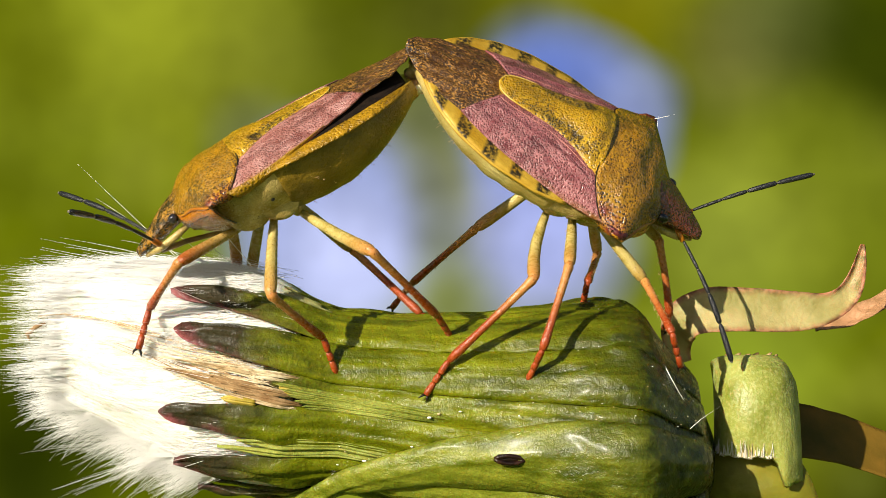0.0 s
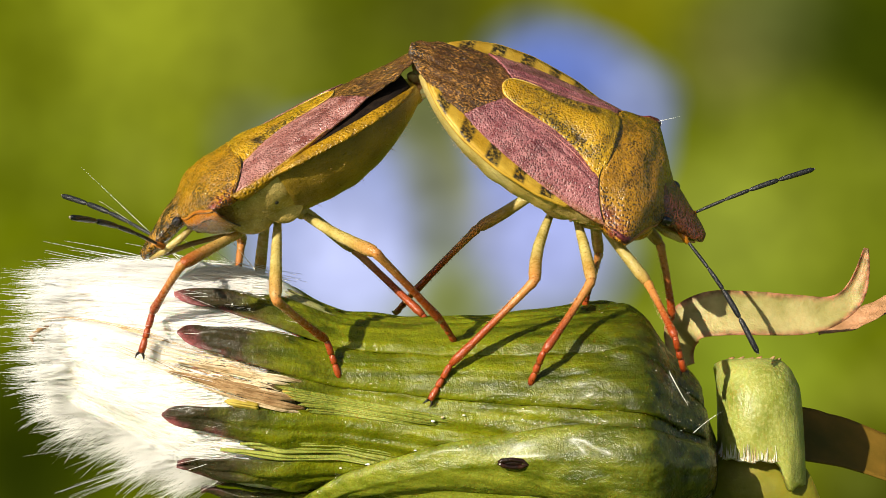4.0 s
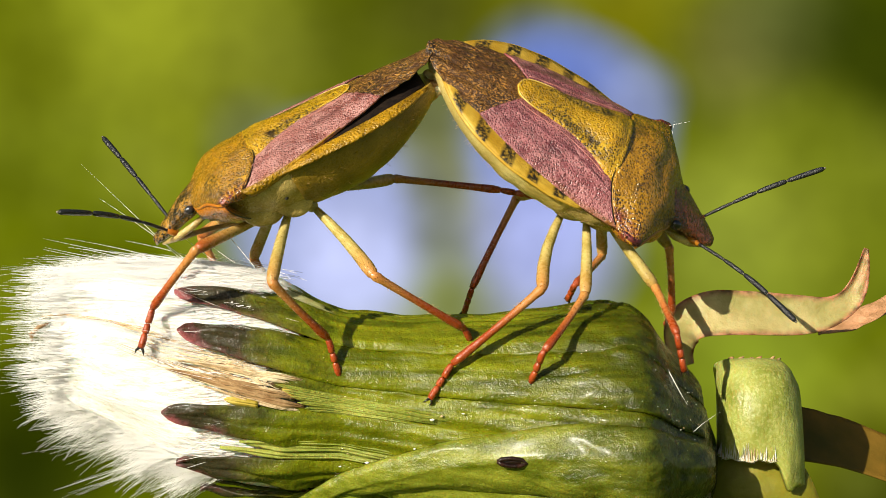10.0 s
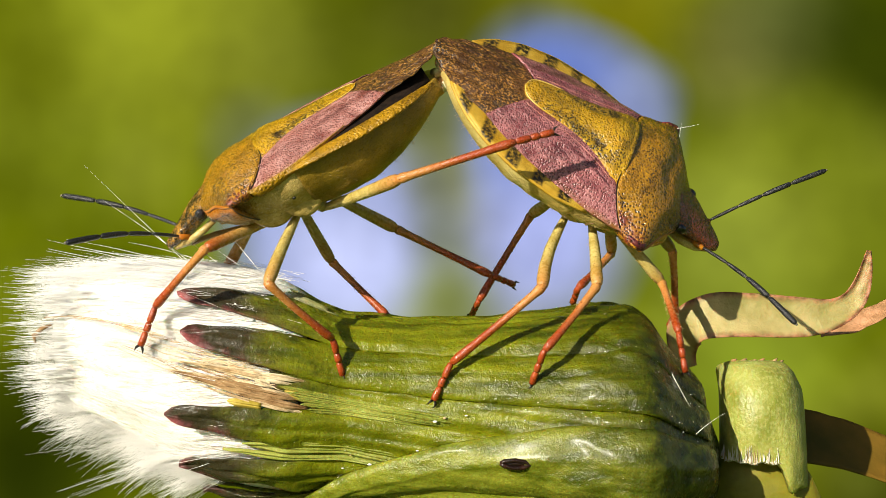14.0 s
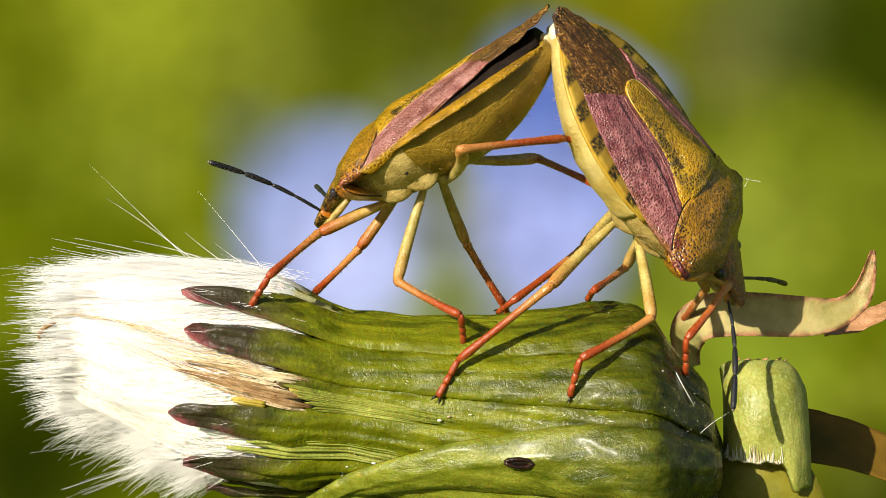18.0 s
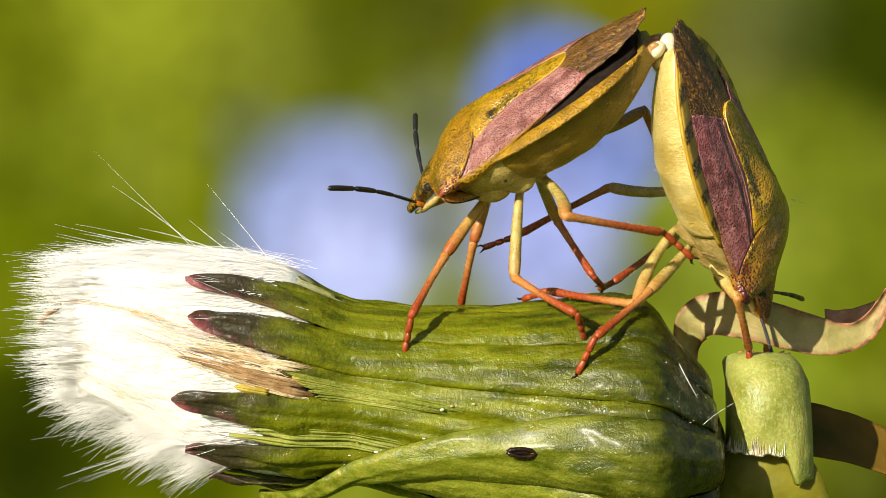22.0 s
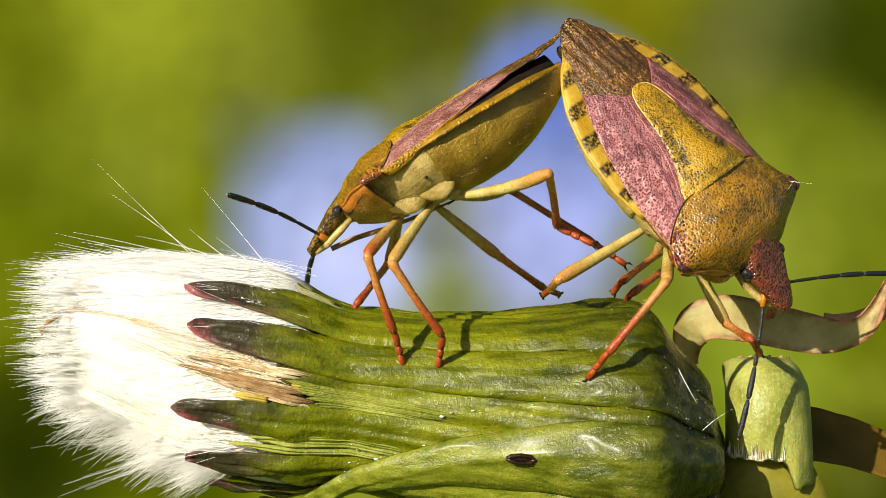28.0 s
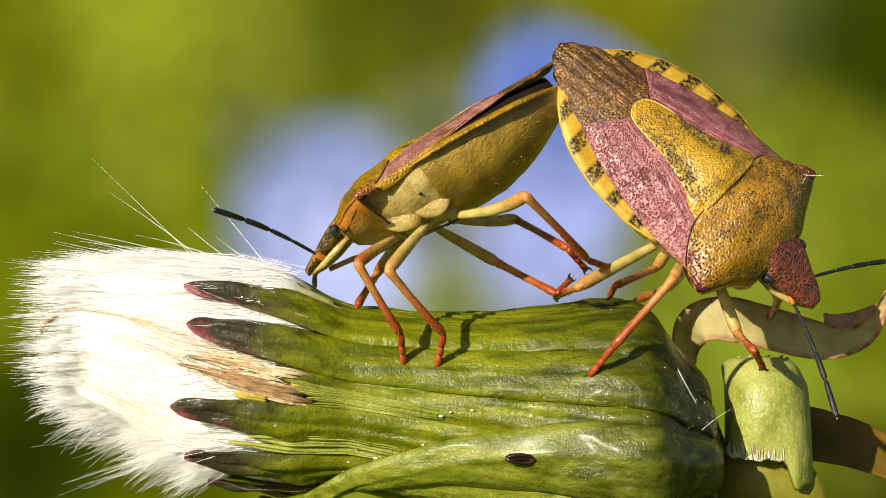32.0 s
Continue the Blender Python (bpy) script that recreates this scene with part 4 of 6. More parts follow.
def shield_bug(label, sx, sy, sag, tail):
    """A shield bug: head towards +x, back up; sag drops the tail of the belly from under the wings."""
    bug = tagged(new("shield_bug"), label, "insect", "mating shield bugs")

    def fit(shape):
        return [(x * sx, y * sy, z * (0.72 if sag > 0.5 and z > 0 else 1.0)) for x, y, z in shape[0]], shape[1]

    def drop(x):
        return -sag * (max(0.0, 1.2 - x) / 6.7) ** 1.2

    # belly and chest
    def hull(x, a, swell=0.0):
        c, s = math.cos(a), math.sin(a)
        w, d = belly_w(x) + swell, belly_d(x) - swell
        z = -0.12 + (d + 0.12) * abs(s) ** 0.9 if s < 0 else -0.12 + 0.10 * s
        return x, w * math.copysign(abs(c) ** (0.85 if sag > 0.5 else 1.3), c), z + drop(x)

    def belly(u, v):
        x = 0.9 - 6.35 * u
        ring = (0.035 if sag > 0.5 else 0.065) * abs(math.sin(math.pi * (u * 6.0 + 0.2)))
        return hull(x, 2 * math.pi * v, ring * (1 - u))

    def closed(shape, nu, nv):
        w = nv + 1
        return shape[0], shape[1] + [tuple(range(w - 1)), tuple(nu * w + j for j in range(w - 2, -1, -1))]
    part("belly", fit(closed(sheet(36, 48, belly), 36, 48)), BELLY if sag > 0.5 else PALE_BELLY, bug, "matt yellow-green underside of the belly" if sag > 0.5 else "pale yellow underside of the belly")

    down_v, down_f = [], []
    r3 = random.Random(5)
    for k in range(220):
        x, a = r3.uniform(-4.6, 0.6), -math.pi * r3.uniform(0.08, 0.92)
        p = Vector(hull(x, a, 0.02))
        hair(down_v, down_f, (p.x * sx, p.y * sy, p.z), (-0.5, 0.8 * math.cos(a), 0.8 * math.sin(a)), r3.uniform(0.08, 0.2), 0.006, Vector((0, 0, 0)), 3, 3)
    part("fringe", (down_v, down_f), BRISTLE, bug, "short pale down on the belly")

    def chest(u, v):
        x = 4.75 - 4.0 * u
        plates = 0.05 * math.sin(u * 3 * math.pi) + 0.05 * noise.noise((x * 1.6, math.sin(6.283 * v) * 2.5, 3))
        return hull(x, 2 * math.pi * v, plates - 0.03)
    part("chest", fit(closed(sheet(30, 48, chest), 30, 48)), CHEST, bug, "pale buff chest plates")
    for s in (1, -1):
        for name, x, y, z, size in (("hip", 2.95, 1.05, -1.62, 0.27), ("hip", 1.65, 1.2, -1.90, 0.28), ("hip", 0.8, 1.3, -2.2, 0.28)):
            x += 0.6 if sag < 0.5 and x < 2 else 0.0
            part(name, egg((x, y * s, z), (size * 0.85, size * 0.75, size * 1.15), 8, 12), CHEST, bug)
        if sag > 0.5:
            def neck_side(u, v, depth=0.0):
                a = along(PRONOTUM_FRONT, 0.25 + 0.75 * u)
                b = hull(4.55 - 1.75 * u, -math.pi * 0.41, 0.10)
                f = math.sin(math.pi * v ** 0.62)
                lump = 0.10 * math.exp(-((u - 0.35) / 0.2) ** 2 - ((v - 0.62) / 0.2) ** 2) + 0.03 * noise.noise((u * 5, v * 5, 8))
                y = a[1] - 0.06 + (b[1] - a[1]) * v + (0.42 + 0.30 * u - 0.45 * max(0.0, u - 0.7)) * f + lump - depth
                return a[0] + (b[0] - a[0]) * v, y * s, (back(a[0], a[1] * 0.97, -0.10)) * (1 - v) + b[2] * v - 0.06 * f
            part("side_plate", fit(shell(16, 16, lambda u, v: neck_side(u, v), lambda u, v: neck_side(u, v, 0.9))), NECK_SIDE, bug, "orange to buff side plate of the neck shield", ("blush", [max(0.0, 1.1 - 1.5 * j / 16) for i in range(17) for j in range(17)] * 2))
            part("suture", fit(tube([(q[0] - 0.03, q[1], q[2]) for q in (neck_side(1.0, k / 12, 0.03) for k in range(13))], [0.014 + 0.014 * math.sin(math.pi * k / 12) for k in range(13)], 6)), BLACK_SHELL, bug, "black seam behind the neck shield")

            def hem(u, v, depth=0.0):
                a = along(WING_OUTER, u * 0.62)
                w = (1 - u) ** 0.8 * min(1.0, 0.25 + (u * 9) ** 0.6)
                return a[0] + 0.05 - 0.15 * v * (1 - u), (a[1] + 0.05 + 0.10 * math.sin(math.pi * v) * w - 0.10 * v - depth) * s, back(a[0], a[1], 0.03) - 0.46 * v * w
            part("wing_hem", fit(shell(24, 6, lambda u, v: hem(u, v), lambda u, v: hem(u, v, 0.10))), OCHRE_RIM, bug, "orange front edge of the wing")
        for x, y, z, size in ((3.72, 1.56, -0.80, (0.98, 0.27, 0.86)), (2.35, 2.16, -0.95, (1.0, 0.22, 1.0)), (1.25, 2.34, -1.10, (0.90, 0.18, 1.05)))[1 if sag > 0.5 else 0:]:
            part("side_plate", fit(egg((x, (y - (0.2 if x > 3 else 0.16)) * s * (1.0 if sag > 0.5 or x > 3 else 0.8), z), (size[0], size[1] * (1.6 if x > 3 else 1.0), size[2]), 14, 20)), PROTHORAX if x > 3 else CHEST, bug, "ochre side plate of the neck shield" if x > 3 else "buff side plate")
        for x in () if sag > 0.5 else (2.98, 1.80, 0.62):
            pts = [hull(x - 0.12 * math.sin(k * 0.9), -math.pi * (0.06 + 0.30 * k / 9) if s > 0 else -math.pi * (0.94 - 0.30 * k / 9), 0.03) for k in range(10)]
            part("suture", fit(tube(pts, [0.012 + 0.016 * math.sin(math.pi * k / 9) for k in range(10)], 5)), BLACK_SHELL if x > 2.5 else ROSTRUM, bug, "dark seam between the chest plates")
        if sag < 0.5:
            part("neck_plate", fit(tube([(4.5, 0.95 * s, -0.45), (4.1, 1.75 * s, -0.30), (3.6, 2.55 * s, -0.15), (3.2, 3.0 * s, -0.05)], [0.25, 0.36, 0.30, 0.12], 10)), ORANGE_RIM, bug, "orange underside of the shield")
        part("spiracle", egg((1.45 * sx, (2.74 if sag > 0.5 else 2.3) * sy * s, -1.15), (0.07, 0.05, 0.06), 6, 8), BLACK_SHELL, bug, "dark breathing pore")
    def dark_top(u, v):
        x = 0.8 - 6.0 * u
        w = 2 * v - 1
        low = 0.02 + drop(x)
        return x, w * belly_w(x) * (0.93 if sag > 0.5 else 0.7), low + max(0.05, back(x, 0) - 0.22 - low) * (1 - abs(w) ** 2.6) * (1 - 0.3 * u)
    part("dark_back", fit(shell(24, 10, dark_top, lambda u, v: (0.8 - 6.0 * u, (2 * v - 1) * belly_w(0.8 - 6.0 * u) * (0.93 if sag > 0.5 else 0.7), -0.06 + drop(0.8 - 6.0 * u)))), DARK_BACK, bug, "black back of the belly under the wings")

    # barred rim on each side of the belly
    rim_out = smooth_curve([-5.3, -4.9, -4.2, -3.2, -1.8, 0, 1.3], [0.75, 1.45, 2.15, 2.78, 3.22, 3.32, 3.05], 0.15)
    for s in (1, -1):
        def edge(u, v, under):
            x = 1.25 - 6.45 * u
            y = rim_out(x) - (0.62 if sag > 0.5 else 1.25) * (1 - v)
            return x, y * s, (-0.02 + 0.06 * (1 - v) * min(1.0, u * 4) if sag > 0.5 else 0.0) - 0.10 * v * v + drop(x) + (0.10 * max(0.0, (1.25 - x) / 6.45) if sag < 0.5 else 0.0) - (0.13 if under else 0.0)
        shape = shell(60, 6, lambda u, v: edge(u, v, False), lambda u, v: edge(u, v, True))
        bars = []
        for i in range(61):
            f = (i / 60 * 5.6 + 0.25) % 1.0
            bars += ([1.0 if f < 0.30 or f > 0.86 else 0.0] * 7) if sag < 0.5 else ([0.6, 0.4, 0.1, 0, 0, 0, 0] if f < 0.3 else [0.0] * 7)
        part("side_rim", fit(shape), OCHRE_RIM if sag > 0.5 else RIM, bug, "ochre side rim of the belly" if sag > 0.5 else "yellow rim with black bars", ("bar", bars * 2))
        part("rim_edge", fit(tube([edge(i / 24, 1.0, False)[:2] + (edge(i / 24, 1.0, False)[2] - 0.07,) for i in range(25)], [0.075] * 25, 6)), OCHRE_RIM if sag > 0.5 else RIM, bug)

    # shield over the chest
    def shield(u, v, under):
        f = abs(2 * v - 1)
        s = 1 if v >= 0.5 else -1
        a, b = along(PRONOTUM_FRONT, f), along(PRONOTUM_REAR, f)
        x, y = a[0] + (b[0] - a[0]) * u, a[1] + (b[1] - a[1]) * u
        bulge = 0.12 * math.sin(math.pi * min(1, u * 1.05)) * (1 - f ** 3) - 0.10 * math.exp(-((u - 0.40) / 0.10) ** 2) * (1 - f) + 0.06 * math.exp(-((u - 0.22) / 0.10) ** 2 - ((f - 0.3) / 0.14) ** 2) + 0.035 * noise.noise((u * 7, f * 6, s))
        z = back(x, y * 0.97, bulge + 0.03 + 0.06 * max(0.0, (u - 0.8) / 0.2) * (1 - f ** 4))
        return x, y * s, z - ((0.14 + 0.45 * (1 - f ** 4)) if under else 0)
    red = [min(1.0, max(0.0, (abs(2 * j / 44 - 1) - (0.62 if sag > 0.5 else 0.52)) / (0.30 if sag > 0.5 else 0.30)) * (0.6 + 0.8 * i / 22)) for i in range(23) for j in range(45)]
    part("pronotum", fit(shell(22, 44, lambda u, v: shield(u, v, False), lambda u, v: shield(u, v, True))), MALE_SHELL if sag > 0.5 else OLIVE_SHELL, bug, "ochre pitted shield with reddish shoulders", [("blush", red * 2), ("spot", [(0.4 if sag > 0.5 else 0.6) * math.exp(-(i / 22 / 0.16) ** 2) + (0.15 if sag > 0.5 else 0.6) * math.exp(-((i / 22 - 0.3) / 0.12) ** 2 - ((abs(2 * j / 44 - 1) - 0.32) / 0.14) ** 2) for i in range(23) for j in range(45)] * 2)])
    for s in (1, -1):
        pts = [along(PRONOTUM_FRONT, 0.26 + 0.74 * i / 14) for i in range(15)]
        part("shield_margin", fit(tube([(x, y * s, back(x, y * 0.97, -0.10)) for x, y in pts], [0.02 + 0.05 * math.sin(math.pi * i / 14) for i in range(15)], 8)), ORANGE_RIM, bug, "orange margin")
        pts = [along(PRONOTUM_FRONT, 0.80 + 0.2 * i / 6) for i in range(7)] + [along(PRONOTUM_REAR, 1 - 0.12 * i / 3) for i in range(1, 4)]
        part("shoulder", fit(tube([(x - 0.05, (y - 0.10) * s, back(x, y * 0.95, 0.0)) for x, y in pts], [r * (0.6 if sag > 0.5 else 1.0) for r in (0.04, 0.09, 0.12, 0.14, 0.15, 0.15, 0.14, 0.11, 0.08, 0.04)], 8)), SHOULDER, bug, "dark reddish shoulder corner")

    part("shield_hem", fit(tube([(x, y, back(x, y, 0.06)) for x, y in [(along(PRONOTUM_REAR, abs(k) / 20)[0], along(PRONOTUM_REAR, abs(k) / 20)[1] * (1 if k > 0 else -1)) for k in range(-14, 15)]], [0.018] * 29, 6)), OCHRE_RIM, bug, "orange rear hem of the shield")

    seam = [(along(PRONOTUM_REAR, abs(k) / 20), 1 if k > 0 else -1) for k in range(-16, 17)]
    part("shield_seam", fit(tube([(p[0] - 0.055, p[1] * s, back(p[0] - 0.055, p[1], 0.055)) for p, s in seam], [0.022] * 33, 6)), DARK_BACK, bug, "dark groove behind the shield")

    # triangular plate between the wings
    def plate(u, v, under):
        x, y = along(SCUTELLUM_SIDE, u)
        w = 2 * v - 1
        dip = -0.12 * math.exp(-((x - 0.35) / 0.75) ** 2) * math.exp(-((abs(w) - 0.62) / 0.2) ** 2) + 0.20 * math.exp(-((x - 1.1) / 0.9) ** 2) * (1 - w * w) - 0.06 * math.exp(-((x - 1.62) / 0.12) ** 2)
        return x, y * w, back(x, y * w, 0.07 + dip - 0.05 * w ** 6) - (0.22 if under else 0)
    dusk = []
    for i in range(41):
        x = along(SCUTELLUM_SIDE, i / 40)[0]
        for j in range(23):
            w = abs(2 * j / 22 - 1)
            dusk.append(1.35 * math.exp(-((w - 0.74) / 0.30) ** 2) * math.exp(-((x - 0.0) / 1.25) ** 2))
    part("scutellum", fit(shell(40, 22, lambda u, v: plate(u, v, False), lambda u, v: plate(u, v, True))), YELLOW_SHELL, bug, "yellow triangular plate peppered with dark pits", ("blush", dusk * 2))

    # leathery fore wings and their brown tips
    for s in (1, -1):
        def wing(u, v, under):
            a, b = along(WING_INNER, u), along(WING_OUTER, u)
            x, y = a[0] + (b[0] - a[0]) * v, a[1] + (b[1] - a[1]) * v
            fold = -0.05 * math.exp(-((v - 0.32) / 0.03) ** 2) + 0.04 * math.exp(-((v - 0.38) / 0.05) ** 2) + 0.05 * math.sin(math.pi * v) + 0.035 * math.exp(-((v - 0.64 - 0.12 * u) / 0.035) ** 2) * min(1.0, u * 3) + 0.02 * noise.noise((u * 8, v * 6, s))
            return x, y * s, back(x, y, fold) - (0.09 if under else 0)
        part("fore_wing", fit(shell(34, 22, lambda u, v: wing(u, v, False), lambda u, v: wing(u, v, True))), PINK if sag > 0.5 else ROSE, bug, "dusty pink leathery fore wing", [("blush", [min(1.0, max(0.0, (j / 22 - 0.86) / 0.10)) * max(0.0, 1 - i / 26) for i in range(35) for j in range(23)] * 2), ("spot", [0.9 * math.exp(-((i / 34 - 0.62) / 0.10) ** 2 - ((j / 22 - 0.55) / 0.09) ** 2) + 0.45 * math.exp(-((j / 22 - 0.30) / 0.05) ** 2) + (0.55 * math.exp(-((j / 22 - 0.50) / 0.06) ** 2) + 0.35 * math.exp(-((j / 22 - 0.80) / 0.05) ** 2) if sag > 0.5 else 0.0) for i in range(35) for j in range(23)] * 2)])

    def film(u, v, under):
        w = 2 * v - 1
        a = along([(-2.2, 0.0), (-2.35, 0.45), (-2.75, 1.0), (-3.15, 1.45), (-3.5, 1.80)], abs(w))
        b = along([(-6.25, 0.0), (-6.2, 0.25), (-5.95, 0.6), (-5.2, 1.15), (-4.2, 1.65)], abs(w))
        x, y = a[0] + (b[0] - a[0]) * u, (a[1] + (b[1] - a[1]) * u) * (1 if w >= 0 else -1)
        vein = 0.035 * math.sin(abs(y) * 13) * min(1, u * 3) + 0.03 * noise.noise((x * 2, y * 2, 5))
        flip = tail * max(0.0, (-4.6 - x) / 1.6) ** 2
        return x, y, back(x, y, vein - 0.04 + flip) - (0.05 if under else 0)
    part("wing_membrane", fit(shell(30, 40, lambda u, v: film(u, v, False), lambda u, v: film(u, v, True))), MEMBRANE, bug, "bronze brown wing membrane")

    # head
    head_w = smooth_curve([4.3, 4.8, 5.3, 5.8, 6.3, 6.7, 6.85], [1.0, 1.05, 0.95, 0.72, 0.58, 0.38, 0.12], 0.1)

    def skull(u, v):
        x = 4.3 + 2.5 * u
        a = 2 * math.pi * v
        w = head_w(x)
        mid = 0.02 - 0.34 * (x - 4.3)
        thick = (0.42 - 0.12 * (x - 4.3))
        ridge = 0.05 * math.cos(3 * a) * (1 - u)
        return x, w * math.cos(a), mid + (thick * math.sin(a) if a < math.pi else thick * 1.5 * math.sin(a)) + (ridge if a < math.pi else 0)
    head = part("head", fit(closed(sheet(26, 32, skull), 26, 32)), OCHRE_HEAD if sag > 0.5 else HEAD_SHELL, bug, "ochre and black wedge-shaped head" if sag > 0.5 else "reddish brown pitted wedge-shaped head")
    for s in (1, -1):
        part("eye", fit(egg((4.92, 1.0 * s, -0.24), (0.24, 0.18, 0.21) if sag < 0.5 else (0.20, 0.16, 0.18), 12, 16)), EYE_SHELL, head, "dark glossy bulging eye")
        part("cheek", fit(tube([(4.6, 0.85 * s, -0.75), (5.3, 0.80 * s, -0.88), (6.0, 0.55 * s, -1.0), (6.55, 0.25 * s, -1.02)], [0.10, 0.14, 0.13, 0.07], 8)), CHEST, head, "buff cheek")
    part("beak", tube([(6.0 * sx, 0, -1.22), (5.0 * sx, 0, -1.42), (3.6, 0, -1.78), (2.2, 0, -2.18), (1.1, 0, -2.42)], [0.10, 0.10, 0.085, 0.07, 0.04], 8), ROSTRUM, bug, "slender folded beak")
    part("beak_tip", tube([(1.2, 0, -2.42), (0.5, 0, -2.52)], [0.05, 0.02], 6), BLACK_SHELL, bug, "black beak tip")
    # joined tail ends
    if sag > 0.5:
        part("tail_plate", fit(egg((-5.2, 0, -0.55 + drop(-5.2)), (0.62, 0.62, 0.42), 12, 16)), CAPSULE, bug, "brown tail plates held against the mate")
        part("tail_membrane", fit(egg((-5.60, 0.20, -0.62 + drop(-5.2)), (0.40, 0.40, 0.26), 14, 20)), MOIST, bug, "pale moist membrane between the tails")
        for s in (1, -1):
            part("clasper", fit(egg((-5.6, 0.35 * s, -0.45 + drop(-5.2)), (0.26, 0.14, 0.2), 8, 12)), CAPSULE, bug)
    else:
        part("tail_plate", egg((-5.0, 0, -0.85), (0.60, 0.66, 0.52), 12, 16), PALE_PLATE, bug, "cream tail plates held against the mate")
        part("tail_membrane", egg((-5.4, 0.0, -0.50), (0.46, 0.44, 0.36), 14, 20), MOIST, bug, "white moist membrane between the tails")
        for s in (1, -1):
            part("tail_lobe", egg((-5.45, 0.34 * s, -0.85), (0.34, 0.18, 0.26), 8, 12), PALE_PLATE, bug)
    for s in (1, -1):
        pts = [along(SCUTELLUM_SIDE, 0.5 + 0.5 * i / 16) for i in range(17)]
        part("plate_edge", fit(tube([(x, y * s * 0.99, back(x, y, 0.045)) for x, y in pts], [0.008 + 0.016 * math.sin(math.pi * i / 16) for i in range(17)], 6)), PLATE_EDGE, bug, "pale glossy edge of the triangular plate")
        part("wing_vein", fit(tube([(x, y * s, back(x, y, 0.02)) for x, y in [(a[0] + (c[0] - a[0]) * 0.16, a[1] + (c[1] - a[1]) * 0.16) for a, c in [(along(WING_INNER, i / 14), along(WING_OUTER, i / 14)) for i in range(1, 14)]]], [0.018] * 13, 6)), PALE_VEIN, bug, "pale pink wing vein")
    legs = {}
    for kind in ("fore", "middle", "hind"):
        for side, sign in (("left", 1), ("right", -1)):
            legs[kind, side] = leg_parts(bug, kind, sign, kind == "fore" and sag > 0.5)
    feelers = {"left": feeler_part(bug), "right": feeler_part(bug)}
    return bug, legs, feelers


female = shield_bug("ochre and pink shield bug, back turned outwards, on the dandelion bud", 1.0, 1.0, 0.0, 0.0)
male = shield_bug("slimmer ochre and pink shield bug joined to its mate", 0.93, 0.95, 0.62, 0.15)

verts, faces = [], []
hair(verts, faces, (3.3, 2.6, 0.75), (0.9, 0.55, 0.5), 0.8, 0.012, Vector((0, 0, 0.1)), 4, 6)
hair(verts, faces, (3.5, 2.3, 0.72), (-0.3, 0.9, 0.35), 0.5, 0.008, Vector((0, 0, 0.1)), 4, 6)
part("thread", (verts, faces), HAIR, female[0], "wisp of white thread stuck on the shield")


# ---- how things move ----
LEAF_ROWS = [(0, 0.0), (19, 0.0), (20, 3.0), (21, 8.0), (22, 12.0), (23, 15.0), (24, 16.0), (25.5, 13.0), (27.5, 9.0), (30, 11.0), (32, 12.0)]  # seconds, droop in degrees
SWAY = [  # seconds, drift x and z in mm, lean in degrees
    (0, -0.06, 0.15, 0.19), (1, 0.05, 0.02, 0.08), (2, 0.07, 0.09, 0.15), (3.5, 0.08, 0.05, 0.11), (5.5, 0.03, -0.05, 0.17), (7, -0.04, -0.02, 0.07), (8, 0.00, 0.05, -0.04), (9, 0.00, 0.00, 0.00), (10, 0.07, 0.07, -0.08), (12, 0.09, 0.03, -0.00), (14.5, 0.20, -0.00, -0.18), (16.5, 0.27, 0.03, -0.16), (18, 0.33, 0.05, -0.22), (19, 0.32, 0.14, -0.35), (20, 0.39, 0.24, -0.41), (21, 0.42, 0.26, -0.51), (22, 0.48, 0.42, -0.71), (23, 0.53, 0.34, -0.63), (24, 0.58, 0.39, -0.75), (25.5, 0.52, 0.24, -0.65), (27.5, 0.44, 0.18, -0.40), (29, 0.43, 0.20, -0.49), (32, 0.42, 0.20, -0.50)]
